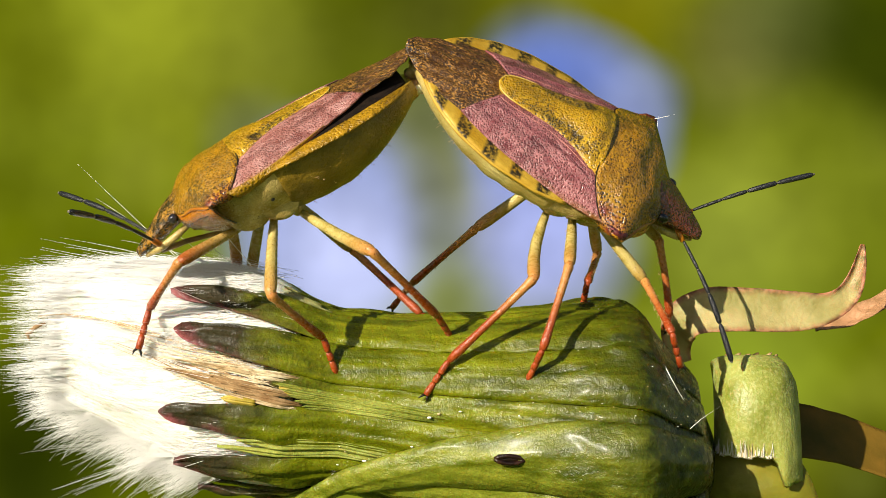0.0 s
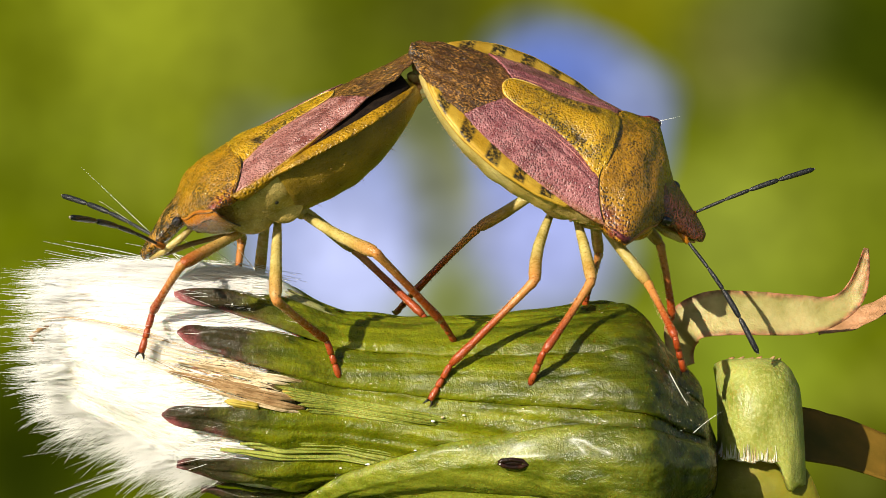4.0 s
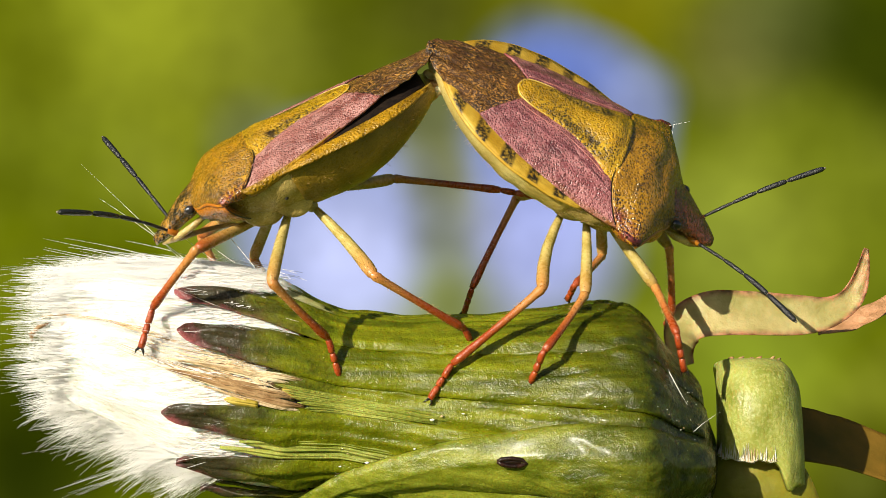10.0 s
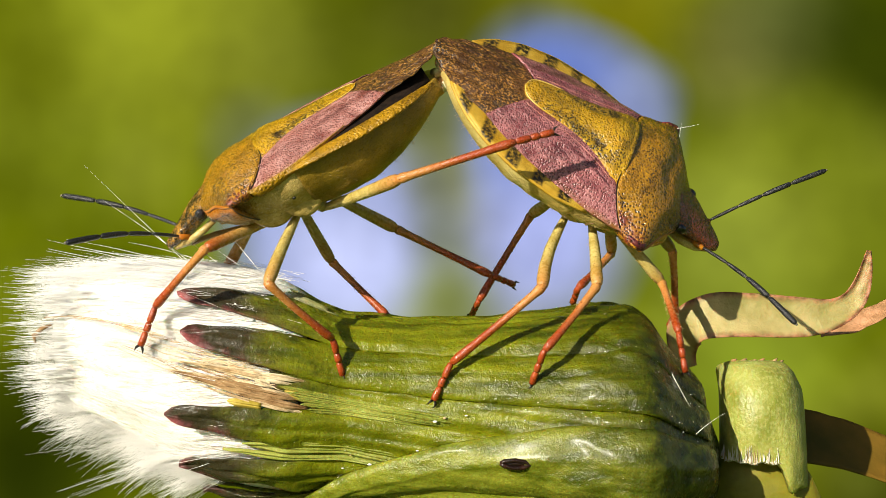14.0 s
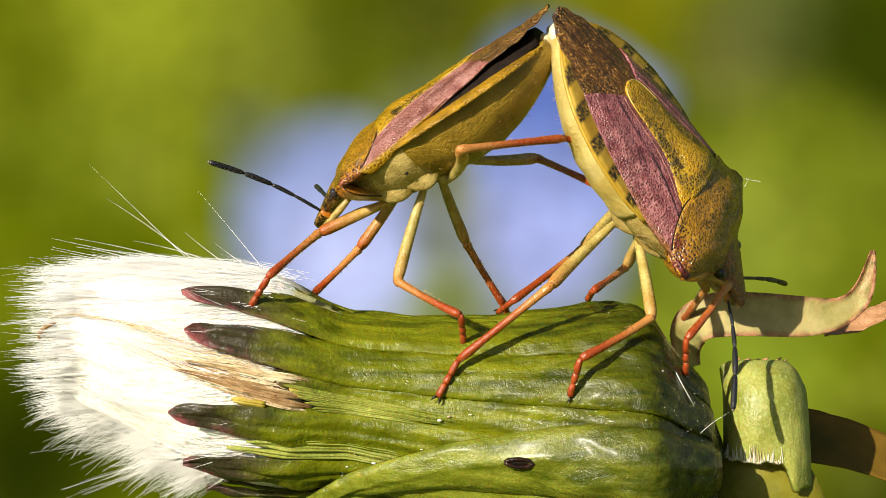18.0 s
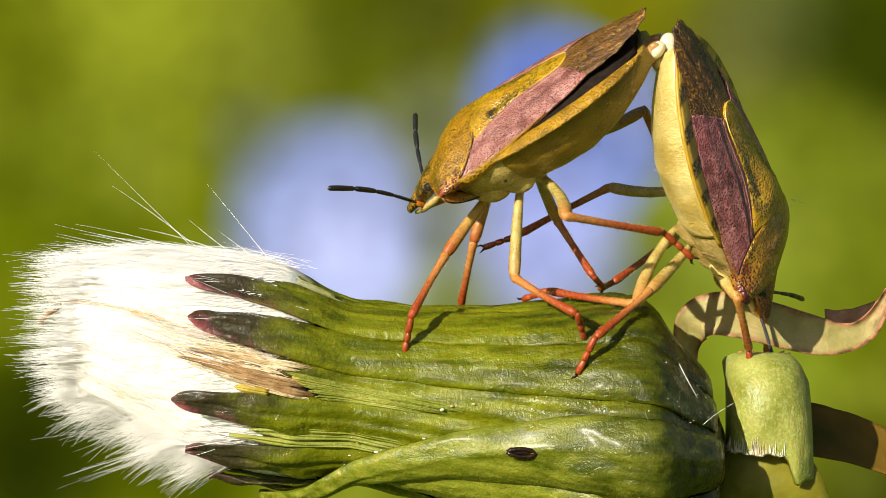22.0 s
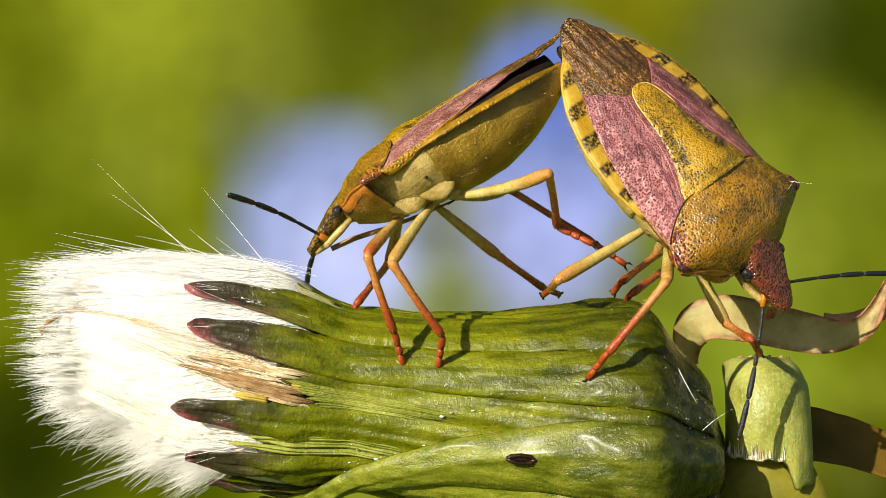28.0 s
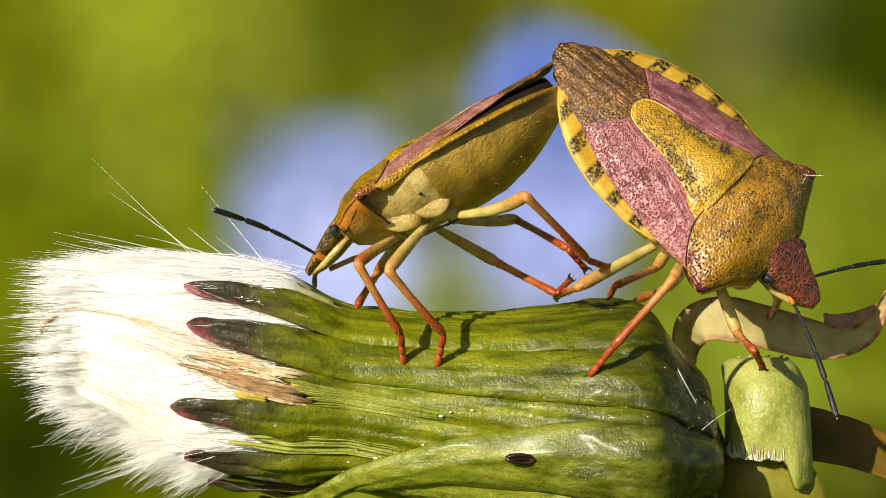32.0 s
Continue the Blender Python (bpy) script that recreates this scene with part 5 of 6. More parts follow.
FEMALE_ROWS = [  # seconds, place in mm, turn as a quaternion
    (0, 4.13, -0.00, 4.14, 0.886, 0.380, 0.264, -0.028),
    (6, 4.12, 0.06, 4.17, 0.885, 0.386, 0.260, -0.030),
    (7, 4.15, 0.10, 4.18, 0.888, 0.379, 0.258, -0.026),
    (7.5, 4.25, 0.05, 4.16, 0.883, 0.389, 0.259, -0.032),
    (8, 4.43, 0.21, 4.11, 0.882, 0.384, 0.270, -0.017),
    (9, 4.57, 0.44, 4.11, 0.883, 0.380, 0.275, -0.023),
    (12, 4.70, 0.30, 4.08, 0.877, 0.394, 0.275, -0.031),
    (14, 4.71, 0.11, 4.09, 0.876, 0.390, 0.282, -0.031),
    (14.5, 4.78, -0.10, 4.01, 0.874, 0.387, 0.291, -0.031),
    (16.5, 6.45, -0.36, 3.83, 0.841, 0.381, 0.385, -0.011),
    (17, 6.47, -0.58, 3.89, 0.840, 0.371, 0.392, -0.043),
    (18, 7.28, -0.72, 3.51, 0.821, 0.351, 0.446, -0.057),
    (19, 7.95, -0.21, 2.91, 0.804, 0.369, 0.466, 0.015),
    (19.5, 8.13, -0.03, 3.07, 0.785, 0.385, 0.483, 0.046),
    (20, 8.44, -0.17, 3.09, 0.781, 0.382, 0.494, -0.008),
    (21, 9.00, -0.16, 2.92, 0.783, 0.364, 0.504, -0.015),
    (22, 10.00, 0.44, 2.61, 0.757, 0.359, 0.544, 0.045),
    (23, 10.66, 0.65, 2.39, 0.746, 0.348, 0.567, 0.025),
    (24, 10.72, 0.64, 2.32, 0.746, 0.349, 0.567, 0.032),
    (25, 10.84, 0.43, 2.27, 0.753, 0.348, 0.558, 0.032),
    (27.5, 7.76, -0.44, 3.38, 0.800, 0.406, 0.357, -0.262),
    (28, 7.88, -0.70, 3.35, 0.815, 0.387, 0.348, -0.256),
    (30, 8.09, -0.64, 3.21, 0.801, 0.440, 0.311, -0.263),
    (32, 8.15, -0.87, 2.90, 0.801, 0.468, 0.282, -0.244),
]
MALE_ROWS = [  # seconds, place in mm, turn as a quaternion
    (0, -5.82, -1.19, 3.83, 0.089, 0.272, 0.151, -0.946),
    (6, -5.80, -1.16, 3.82, 0.090, 0.269, 0.146, -0.948),
    (7, -5.81, -1.00, 3.87, 0.091, 0.270, 0.150, -0.947),
    (7.5, -5.73, -0.97, 3.90, 0.079, 0.267, 0.153, -0.948),
    (8, -5.57, -0.76, 4.00, 0.062, 0.259, 0.169, -0.949),
    (9, -5.40, -0.62, 4.09, 0.060, 0.257, 0.178, -0.948),
    (12, -5.30, -0.44, 4.09, 0.049, 0.256, 0.184, -0.948),
    (14, -5.21, -0.42, 4.14, 0.037, 0.277, 0.165, -0.946),
    (14.5, -5.12, -0.48, 4.30, 0.013, 0.275, 0.167, -0.947),
    (16.5, -2.49, -0.01, 5.04, -0.127, 0.292, 0.160, -0.934),
    (17, -2.33, 0.30, 5.12, -0.125, 0.321, 0.190, -0.919),
    (18, -0.89, 0.20, 5.09, -0.139, 0.326, 0.129, -0.926),
    (19, -0.12, 0.25, 4.86, -0.191, 0.305, 0.182, -0.915),
    (19.5, 0.34, 0.21, 4.98, -0.220, 0.305, 0.155, -0.913),
    (20, 0.62, 0.35, 5.08, -0.202, 0.322, 0.162, -0.911),
    (21, 1.08, 0.25, 4.95, -0.153, 0.344, 0.221, -0.900),
    (22, 2.30, 0.06, 4.87, -0.165, 0.327, 0.238, -0.900),
    (23, 2.87, 0.06, 4.94, -0.115, 0.312, 0.264, -0.905),
    (24, 2.91, -0.15, 4.81, -0.100, 0.307, 0.269, -0.908),
    (25, 2.96, -0.19, 4.74, -0.097, 0.305, 0.272, -0.908),
    (27.5, -0.81, 0.62, 4.25, 0.014, 0.316, 0.025, -0.948),
    (28, -0.77, 0.53, 4.11, 0.017, 0.316, 0.022, -0.948),
    (30, -0.68, 0.56, 3.86, 0.020, 0.303, 0.004, -0.953),
    (32, -0.78, 0.60, 3.31, 0.002, 0.312, -0.025, -0.950),
]
LEG_ROWS = {}  # seconds; knee, ankle and claw in mm, in the plant
LEG_ROWS["male", "fore", "left"] = [
    (0, -8.44, -4.39, -0.11, -10.23, -1.85, -2.21, -10.64, -1.98, -3.75),
    (6, -8.53, -4.36, -0.07, -10.25, -1.91, -2.22, -10.67, -2.04, -3.76),
    (7.5, -8.61, -3.98, -0.05, -10.24, -1.89, -2.16, -10.64, -2.02, -3.70),
    (8, -8.52, -3.61, -0.04, -10.30, -1.86, -2.18, -10.68, -1.98, -3.73),
    (9, -8.46, -3.34, 0.02, -10.24, -1.87, -2.16, -10.68, -2.00, -3.69),
    (12, -8.41, -3.04, -0.05, -10.23, -1.85, -2.12, -10.64, -1.98, -3.66),
    (14.5, -8.24, -2.91, 0.05, -10.24, -1.98, -2.04, -10.84, -1.94, -3.53),
    (16.5, -6.16, -1.17, 0.68, -7.60, -2.09, -1.51, -8.66, -1.14, -2.23),
    (17, -5.81, 0.02, 0.12, -7.59, -1.93, -1.30, -8.62, -0.94, -2.03),
    (18, -4.81, 0.35, 0.53, -6.47, -1.59, -1.05, -7.25, -0.82, -2.21),
    (19, -3.70, -0.61, 0.86, -3.41, -1.90, -1.83, -4.21, -0.85, -2.73),
    (19.5, -2.49, 0.98, -0.79, -1.61, -2.21, -3.22, -1.83, -1.24, -4.47),
    (20, -2.16, 1.08, -0.70, -1.67, -2.10, -3.19, -1.80, -1.24, -4.54),
    (21, -1.41, -0.19, -0.56, -1.70, -1.88, -3.03, -1.82, -1.18, -4.46),
    (22, -0.45, 0.09, -0.61, -1.67, -1.72, -3.00, -1.87, -1.04, -4.44),
    (23, -0.08, 1.03, -0.69, -1.72, -1.96, -3.06, -1.87, -1.08, -4.39),
    (24, -0.14, 0.78, -0.77, -1.67, -1.80, -3.06, -1.85, -1.12, -4.50),
    (25, -0.10, 0.08, -0.74, -1.67, -1.88, -3.12, -1.87, -1.20, -4.55),
    (27.5, -2.85, -2.63, -0.67, -2.13, -2.05, -3.13, -1.78, -1.24, -4.47),
    (30, -2.96, -2.89, -0.80, -2.09, -1.96, -3.07, -1.80, -1.20, -4.45),
    (32, -3.21, -3.05, -0.99, -1.89, -2.14, -3.15, -1.77, -1.20, -4.44),
]
LEG_ROWS["male", "middle", "left"] = [
    (0, -5.75, -4.16, -1.66, -4.15, -1.88, -3.24, -3.69, -1.32, -4.67),
    (6, -5.69, -4.07, -1.75, -4.19, -1.63, -3.18, -3.71, -1.40, -4.69),
    (7.5, -5.83, -3.61, -1.84, -4.08, -2.08, -3.32, -3.70, -1.40, -4.71),
    (8, -5.77, -3.28, -1.77, -4.15, -1.64, -3.21, -3.71, -1.36, -4.72),
    (9, -5.87, -3.63, -1.20, -4.09, -1.88, -3.20, -3.71, -1.36, -4.67),
    (12, -5.96, -3.37, -1.21, -4.14, -1.64, -3.19, -3.71, -1.36, -4.70),
    (14.5, -6.18, -3.18, -1.12, -4.02, -1.98, -3.15, -3.70, -1.34, -4.58),
    (16.5, -4.16, -2.03, -0.51, -3.63, -2.08, -3.17, -3.77, -1.32, -4.57),
    (17, -3.55, -2.50, 0.38, -2.20, -0.40, -1.63, -1.31, 0.75, -2.28),
    (18, -1.99, 0.06, -1.22, 0.29, -1.88, -2.36, 0.41, -0.76, -3.49),
    (19, -1.35, -1.39, -0.93, 0.70, -1.85, -2.40, 0.63, -0.78, -3.59),
    (19.5, -1.13, -1.29, -0.87, 0.77, -1.62, -2.24, 0.64, -0.70, -3.55),
    (20, -0.93, -0.84, -0.84, 1.04, -1.36, -2.11, 0.93, -0.26, -3.27),
    (21, 1.73, -0.75, -1.24, 4.09, -2.87, -2.64, 4.59, -1.68, -3.58),
    (22, 2.19, -0.67, -1.39, 4.15, -2.73, -2.59, 4.56, -1.58, -3.63),
    (23, 2.53, -0.74, -1.26, 4.35, -2.72, -2.42, 4.69, -1.64, -3.55),
    (24, 2.57, -1.00, -1.38, 4.38, -2.64, -2.36, 4.65, -1.64, -3.58),
    (25, 2.63, -1.44, -1.26, 4.48, -2.65, -2.29, 4.78, -1.66, -3.51),
    (27.5, -1.83, -2.84, -0.91, -0.43, -2.31, -3.20, -0.62, -1.38, -4.49),
    (30, -1.92, -3.02, -1.18, -0.45, -2.32, -3.24, -0.60, -1.38, -4.53),
    (32, -2.13, -3.49, -1.16, -0.38, -2.20, -3.14, -0.61, -1.36, -4.48),
]
LEG_ROWS["male", "hind", "left"] = [
    (0, -1.78, -2.76, -1.00, -0.13, -1.67, -2.51, 0.37, -0.42, -3.38),
    (6, -1.77, -2.58, -1.08, -0.11, -2.01, -2.58, 0.39, -0.72, -3.39),
    (7, -1.80, -2.52, -1.03, -0.08, -1.92, -2.57, 0.42, -0.62, -3.35),
    (7.4, -2.55, -4.33, -0.24, 0.60, -2.63, -2.32, 1.06, -1.22, -2.94),
    (7.6, -2.84, -4.48, -0.25, 0.20, -3.14, -2.74, 0.64, -1.68, -3.23),
    (7.8, -2.63, -3.98, -0.66, 0.62, -2.46, -2.73, 1.09, -1.19, -3.59),
    (8, -2.39, -3.35, -1.00, 0.82, -1.37, -2.72, 1.24, -0.35, -3.88),
    (9, -2.39, -3.29, -0.95, 0.72, -1.34, -2.87, 1.30, -0.40, -4.04),
    (11.5, -2.49, -3.22, -1.01, 0.63, -1.24, -2.89, 1.22, -0.31, -4.05),
    (12, -1.16, -1.90, -0.37, 2.79, -2.14, -1.60, 3.78, -1.27, -2.51),
    (12.3, -2.63, -4.10, 0.30, 1.39, -4.31, -0.71, 2.84, -4.44, -1.38),
    (12.6, -2.99, -4.37, 0.54, 0.62, -4.49, -1.50, 1.90, -4.58, -2.45),
    (13, -0.91, -1.42, -0.26, 3.03, -2.28, -1.23, 4.17, -1.46, -2.00),
    (13.2, -1.76, -3.31, -0.11, 1.95, -2.07, -1.48, 3.13, -2.18, -2.56),
    (13.4, -1.39, -3.16, 0.39, 2.71, -3.38, -0.17, 4.06, -2.62, -0.58),
    (13.6, -1.83, -3.83, 1.74, 2.28, -4.04, 2.28, 3.53, -3.08, 2.53),
    (13.8, -1.74, -3.64, 2.36, 2.24, -3.95, 3.49, 3.79, -4.09, 3.88),
    (14, -1.69, -3.62, 2.36, 2.26, -3.91, 3.62, 3.70, -3.35, 4.02),
    (14.5, -1.81, -3.80, 2.60, 1.30, -1.51, 4.11, 2.44, -0.50, 4.59),
    (16.5, -1.45, -4.37, 2.68, 1.04, -1.21, 3.70, 1.88, 0.05, 4.19),
    (17, 1.08, -2.89, 1.59, 4.29, -0.32, 1.02, 5.44, 0.70, 0.59),
    (17.3, 0.19, -3.81, 3.14, 3.65, -1.55, 3.52, 4.67, -0.32, 3.62),
    (17.6, 0.11, -4.14, 2.32, 4.20, -3.45, 2.59, 5.28, -2.27, 2.65),
    (18, 0.25, -4.28, 3.29, 3.89, -2.37, 3.81, 5.16, -1.40, 3.68),
    (18.3, 0.45, -4.22, 1.77, 4.57, -4.65, 2.13, 6.15, -4.85, 2.25),
    (18.6, 0.33, -4.12, 1.64, 4.30, -4.43, 0.48, 4.94, -3.00, 0.19),
    (19, -0.32, -3.86, 2.74, 2.78, -1.18, 3.40, 4.23, -0.59, 3.74),
    (19.2, 1.10, -3.98, 1.41, 5.03, -2.87, 0.63, 5.85, -1.52, 0.40),
    (19.5, 0.21, -4.12, 2.22, 3.15, -1.19, 2.46, 4.33, -0.12, 2.48),
    (20, 2.38, -3.83, 2.94, 6.42, -3.52, 3.82, 7.54, -2.38, 3.85),
    (20.5, 1.14, -3.90, 2.28, 4.86, -2.07, 2.10, 6.03, -0.98, 1.97),
    (21, 2.06, -3.76, 3.12, 5.57, -2.13, 4.63, 6.85, -1.26, 5.01),
    (21.5, 2.48, -3.85, 2.71, 5.95, -1.72, 3.48, 7.17, -0.73, 3.80),
    (22, 3.66, -3.62, 0.75, 7.28, -1.66, 0.24, 8.46, -1.20, -0.74),
    (23, 4.52, -3.06, 0.12, 7.53, -0.22, -0.24, 8.87, 0.50, -0.74),
    (24, 4.56, -3.15, -0.15, 7.39, -0.12, -0.27, 8.79, 0.60, -0.56),
    (25, 4.61, -3.16, -0.24, 7.44, -0.12, -0.31, 8.87, 0.54, -0.60),
    (27.5, 3.05, -3.14, 2.57, 3.60, 0.62, 0.90, 5.05, 0.49, 0.23),
    (28, 3.15, -3.17, 2.44, 3.70, 0.54, 0.66, 5.15, 0.40, -0.01),
    (30, 3.39, -3.01, 1.97, 3.75, 0.65, 0.04, 5.04, 1.18, -0.74),
    (32, 2.34, -4.02, 1.61, 4.69, -1.36, -0.54, 5.68, -0.14, -0.85),
]
LEG_ROWS["male", "fore", "right"] = [
    (0, -7.69, 2.50, -0.74, -7.77, -0.15, -2.14, -8.35, 1.06, -3.01),
    (14.5, -7.97, 2.74, -0.64, -8.06, 5.29, -2.22, -8.65, 6.44, -3.17),
    (16.5, -4.83, 4.12, 0.53, -5.99, 6.13, -1.37, -6.54, 7.30, -2.31),
    (17, -5.04, 2.58, 0.25, -5.95, 4.88, -1.45, -6.57, 6.11, -2.27),
    (18, -3.46, 2.28, -0.03, -5.30, 3.87, -1.79, -5.94, 5.01, -2.71),
    (19, -1.19, 5.04, 0.53, -1.53, 4.93, -2.44, -1.74, 6.10, -3.51),
    (20, -0.98, 2.84, -0.17, -1.45, 4.47, -2.65, -1.68, 5.74, -3.59),
    (21, -0.07, 4.15, -0.02, -1.47, 4.39, -2.67, -1.82, 5.64, -3.61),
    (22, 0.68, 2.81, -0.16, 0.24, 4.45, -2.64, 0.04, 5.58, -3.75),
    (23, 2.19, 3.33, -0.08, 2.84, 4.98, -2.50, 3.02, 6.07, -3.66),
    (25, 2.19, 3.66, -0.05, 2.91, 5.26, -2.48, 3.14, 6.34, -3.64),
    (27.5, -2.48, 4.03, -0.72, -3.66, 1.76, -2.28, -4.04, 3.02, -3.19),
    (32, -2.90, 4.08, -1.08, -3.56, 1.42, -2.30, -4.00, 2.67, -3.20),
]
LEG_ROWS["male", "middle", "right"] = [
    (0, -7.21, 2.90, -0.96, -5.82, 0.67, -2.80, -5.51, 1.79, -3.90),
    (9, -6.81, 3.15, -0.95, -5.47, 0.82, -2.67, -5.14, 1.93, -3.77),
    (12.5, -6.95, 3.13, -0.97, -6.02, 5.51, -2.90, -5.66, 6.53, -4.08),
    (13, -4.66, 3.66, -0.56, -2.19, 3.66, -2.60, -1.77, 5.01, -3.34),
    (14.5, -4.29, 3.53, -0.42, -2.29, 2.18, -2.52, -1.79, 3.53, -3.23),
    (16.5, -0.03, 4.04, 1.20, 2.55, 3.30, -0.54, 3.42, 4.51, 0.05),
    (17, 1.27, 2.45, 2.04, 3.66, 4.23, 0.88, 4.52, 5.51, 0.46),
    (18, 0.56, 4.07, 0.19, 2.14, 5.20, -2.35, 2.31, 6.39, -3.41),
    (19, 1.13, 4.61, 0.32, 2.87, 3.98, -2.28, 2.94, 5.09, -3.43),
    (20, 2.74, 5.68, 2.82, 4.35, 3.69, 0.89, 5.37, 4.92, 0.92),
    (21, 3.23, 4.81, 1.11, 5.32, 4.52, -1.29, 6.00, 5.79, -1.98),
    (22, 3.94, 4.61, 0.75, 5.21, 2.61, -1.40, 5.78, 4.03, -1.90),
    (23, 4.00, 4.76, 0.83, 5.40, 2.99, -1.44, 5.98, 4.41, -1.90),
    (25, 4.00, 4.83, 0.97, 5.41, 3.13, -1.35, 5.99, 4.53, -1.87),
    (27.5, 1.64, 3.40, -0.36, 3.51, 5.63, -1.69, 4.28, 7.00, -2.00),
    (30, 1.69, 3.60, -0.50, 3.98, 5.31, -1.94, 4.53, 6.80, -2.09),
    (32, 1.67, 3.86, -0.71, 3.82, 1.77, -1.83, 4.48, 3.11, -1.26),
]
LEG_ROWS["male", "hind", "right"] = [
    (0, -3.45, 3.54, -0.12, -0.77, 1.49, -2.54, -0.25, 2.77, -3.34),
    (6, -3.54, 3.75, 0.06, -0.86, 1.80, -2.43, -0.34, 3.08, -3.24),
    (7, -3.48, 3.81, 0.00, -0.79, 1.87, -2.48, -0.27, 3.15, -3.29),
    (7.4, -2.41, 3.34, 0.95, -0.12, 0.06, -0.16, 0.38, 1.57, -0.40),
    (7.6, -2.70, 3.20, -0.01, 0.36, 0.90, -1.61, 0.90, 2.34, -2.08),
    (7.8, -3.60, 4.73, 2.00, -1.32, 1.39, 1.08, -0.82, 2.90, 0.97),
    (8, -2.61, 4.17, 2.31, 1.43, 3.69, 1.45, 2.65, 4.53, 0.85),
    (8.5, -2.34, 3.79, 0.88, 0.59, 1.38, -0.81, 1.50, 2.51, -1.50),
    (9, -1.93, 3.71, 2.67, 2.20, 3.54, 2.25, 3.77, 3.45, 1.97),
    (11.5, -2.08, 4.24, 2.59, 2.04, 4.07, 2.12, 3.61, 3.99, 1.84),
    (12, -1.99, 1.51, 4.76, 1.96, 2.75, 5.12, 2.87, 3.94, 4.56),
    (12.5, -2.09, 4.36, 2.63, 2.03, 4.19, 2.17, 3.60, 4.10, 1.89),
    (13, -1.97, 4.31, 1.95, 1.92, 2.96, 1.49, 3.05, 3.97, 0.97),
    (14, -2.00, 4.05, 0.77, 1.73, 3.91, -1.04, 2.67, 5.14, -1.43),
    (14.5, -1.27, 1.38, 4.51, 1.67, 0.92, 7.40, 2.76, 0.69, 8.54),
    (16.5, 1.84, 1.64, 5.46, 5.20, 1.80, 7.90, 6.45, 1.52, 8.85),
    (17, 1.38, 5.01, 2.04, 3.60, 1.68, 0.95, 4.54, 2.98, 0.87),
    (17.3, 0.81, 5.81, 2.46, 3.97, 3.13, 2.75, 4.85, 4.46, 2.75),
    (17.6, 2.87, 4.00, 4.98, 4.29, 7.83, 5.77, 4.97, 9.23, 6.13),
    (18, 3.31, 4.66, 3.51, 5.42, 1.30, 2.29, 6.39, 2.52, 1.91),
    (18.6, 3.43, 5.01, 4.25, 6.01, 3.87, 1.21, 6.60, 5.30, 0.79),
    (19, 2.71, 5.91, 3.08, 5.05, 2.94, 1.36, 5.93, 4.27, 1.53),
    (20, 5.48, 2.85, 5.34, 9.31, 4.17, 6.22, 10.82, 3.85, 6.64),
    (21, 5.45, 3.04, 6.03, 6.30, 6.33, 8.40, 7.50, 6.03, 9.41),
    (22, 7.13, 3.30, 4.97, 8.62, 5.99, 2.18, 9.01, 7.09, 1.08),
    (23, 7.04, 4.69, 4.43, 8.15, 1.46, 2.07, 8.74, 2.54, 1.06),
    (25, 7.16, 3.97, 4.80, 8.90, 6.80, 2.31, 9.51, 7.78, 1.20),
    (27.5, 2.13, 5.39, 2.31, 5.65, 5.07, 0.13, 7.00, 5.38, -0.66),
    (30, 1.73, 5.45, 2.12, 5.10, 5.08, -0.28, 6.21, 4.93, -1.41),
    (32, 2.36, 5.04, 1.01, 4.20, 1.51, -0.15, 5.04, 2.58, -0.99),
]
LEG_ROWS["female", "hind", "right"] = [
    (0, 3.21, -2.16, -1.19, 0.26, -1.80, -4.06, -0.64, -1.88, -5.39),
    (6, 3.08, -2.07, -1.10, 0.18, -1.89, -4.05, -0.58, -1.98, -5.46),
    (7.5, 2.85, -1.34, -1.64, 0.29, -1.85, -4.02, -0.54, -1.94, -5.38),
    (9, 3.45, -1.49, -1.43, 0.30, -1.86, -4.12, -0.61, -1.94, -5.43),
    (12, 3.46, -1.48, -1.47, 0.20, -1.87, -4.03, -0.53, -1.96, -5.46),
    (14.5, 3.32, -2.03, -1.37, 0.11, -1.89, -3.98, -0.56, -1.98, -5.43),
    (16.5, 2.88, -5.55, -1.97, 0.29, -1.90, -4.08, -0.53, -1.98, -5.45),
    (17, 2.83, -5.69, -1.92, 0.23, -1.90, -4.03, -0.56, -1.98, -5.41),
    (18, 3.06, -5.80, -2.00, 0.22, -1.88, -3.94, -0.55, -1.96, -5.34),
    (19, 3.36, -5.48, -2.29, 0.25, -1.86, -4.00, -0.57, -1.94, -5.38),
    (19.5, 3.37, -5.35, -2.16, 0.19, -1.86, -4.00, -0.56, -1.94, -5.42),
    (20, 3.82, -5.40, -1.83, 0.85, -1.81, -3.40, -0.14, -1.64, -4.65),
    (20.5, 4.55, -0.91, -1.86, 1.63, -3.84, -2.19, 0.90, -2.68, -3.01),
    (21, 4.84, -1.97, -1.19, 2.54, 1.46, -0.85, 1.45, 1.96, -1.92),
    (22, 6.48, -1.11, -2.23, 3.45, 1.71, -1.93, 2.51, 2.93, -2.34),
    (23, 7.24, -1.03, -2.35, 4.24, 1.78, -1.79, 3.53, 3.16, -2.17),
    (24, 7.39, -1.09, -2.43, 4.61, 1.84, -1.46, 3.51, 2.46, -2.44),
    (25, 7.57, -1.49, -2.40, 4.94, 1.48, -1.18, 4.07, 2.27, -2.26),
    (27.5, 3.71, -0.99, -1.14, 3.62, 3.13, -1.68, 3.34, 4.67, -2.00),
    (30, 4.24, -1.09, -1.26, 3.93, 3.03, -1.66, 3.75, 4.59, -1.97),
    (32, 4.33, -0.97, -1.55, 4.06, 3.16, -1.87, 3.98, 4.74, -2.09),
]
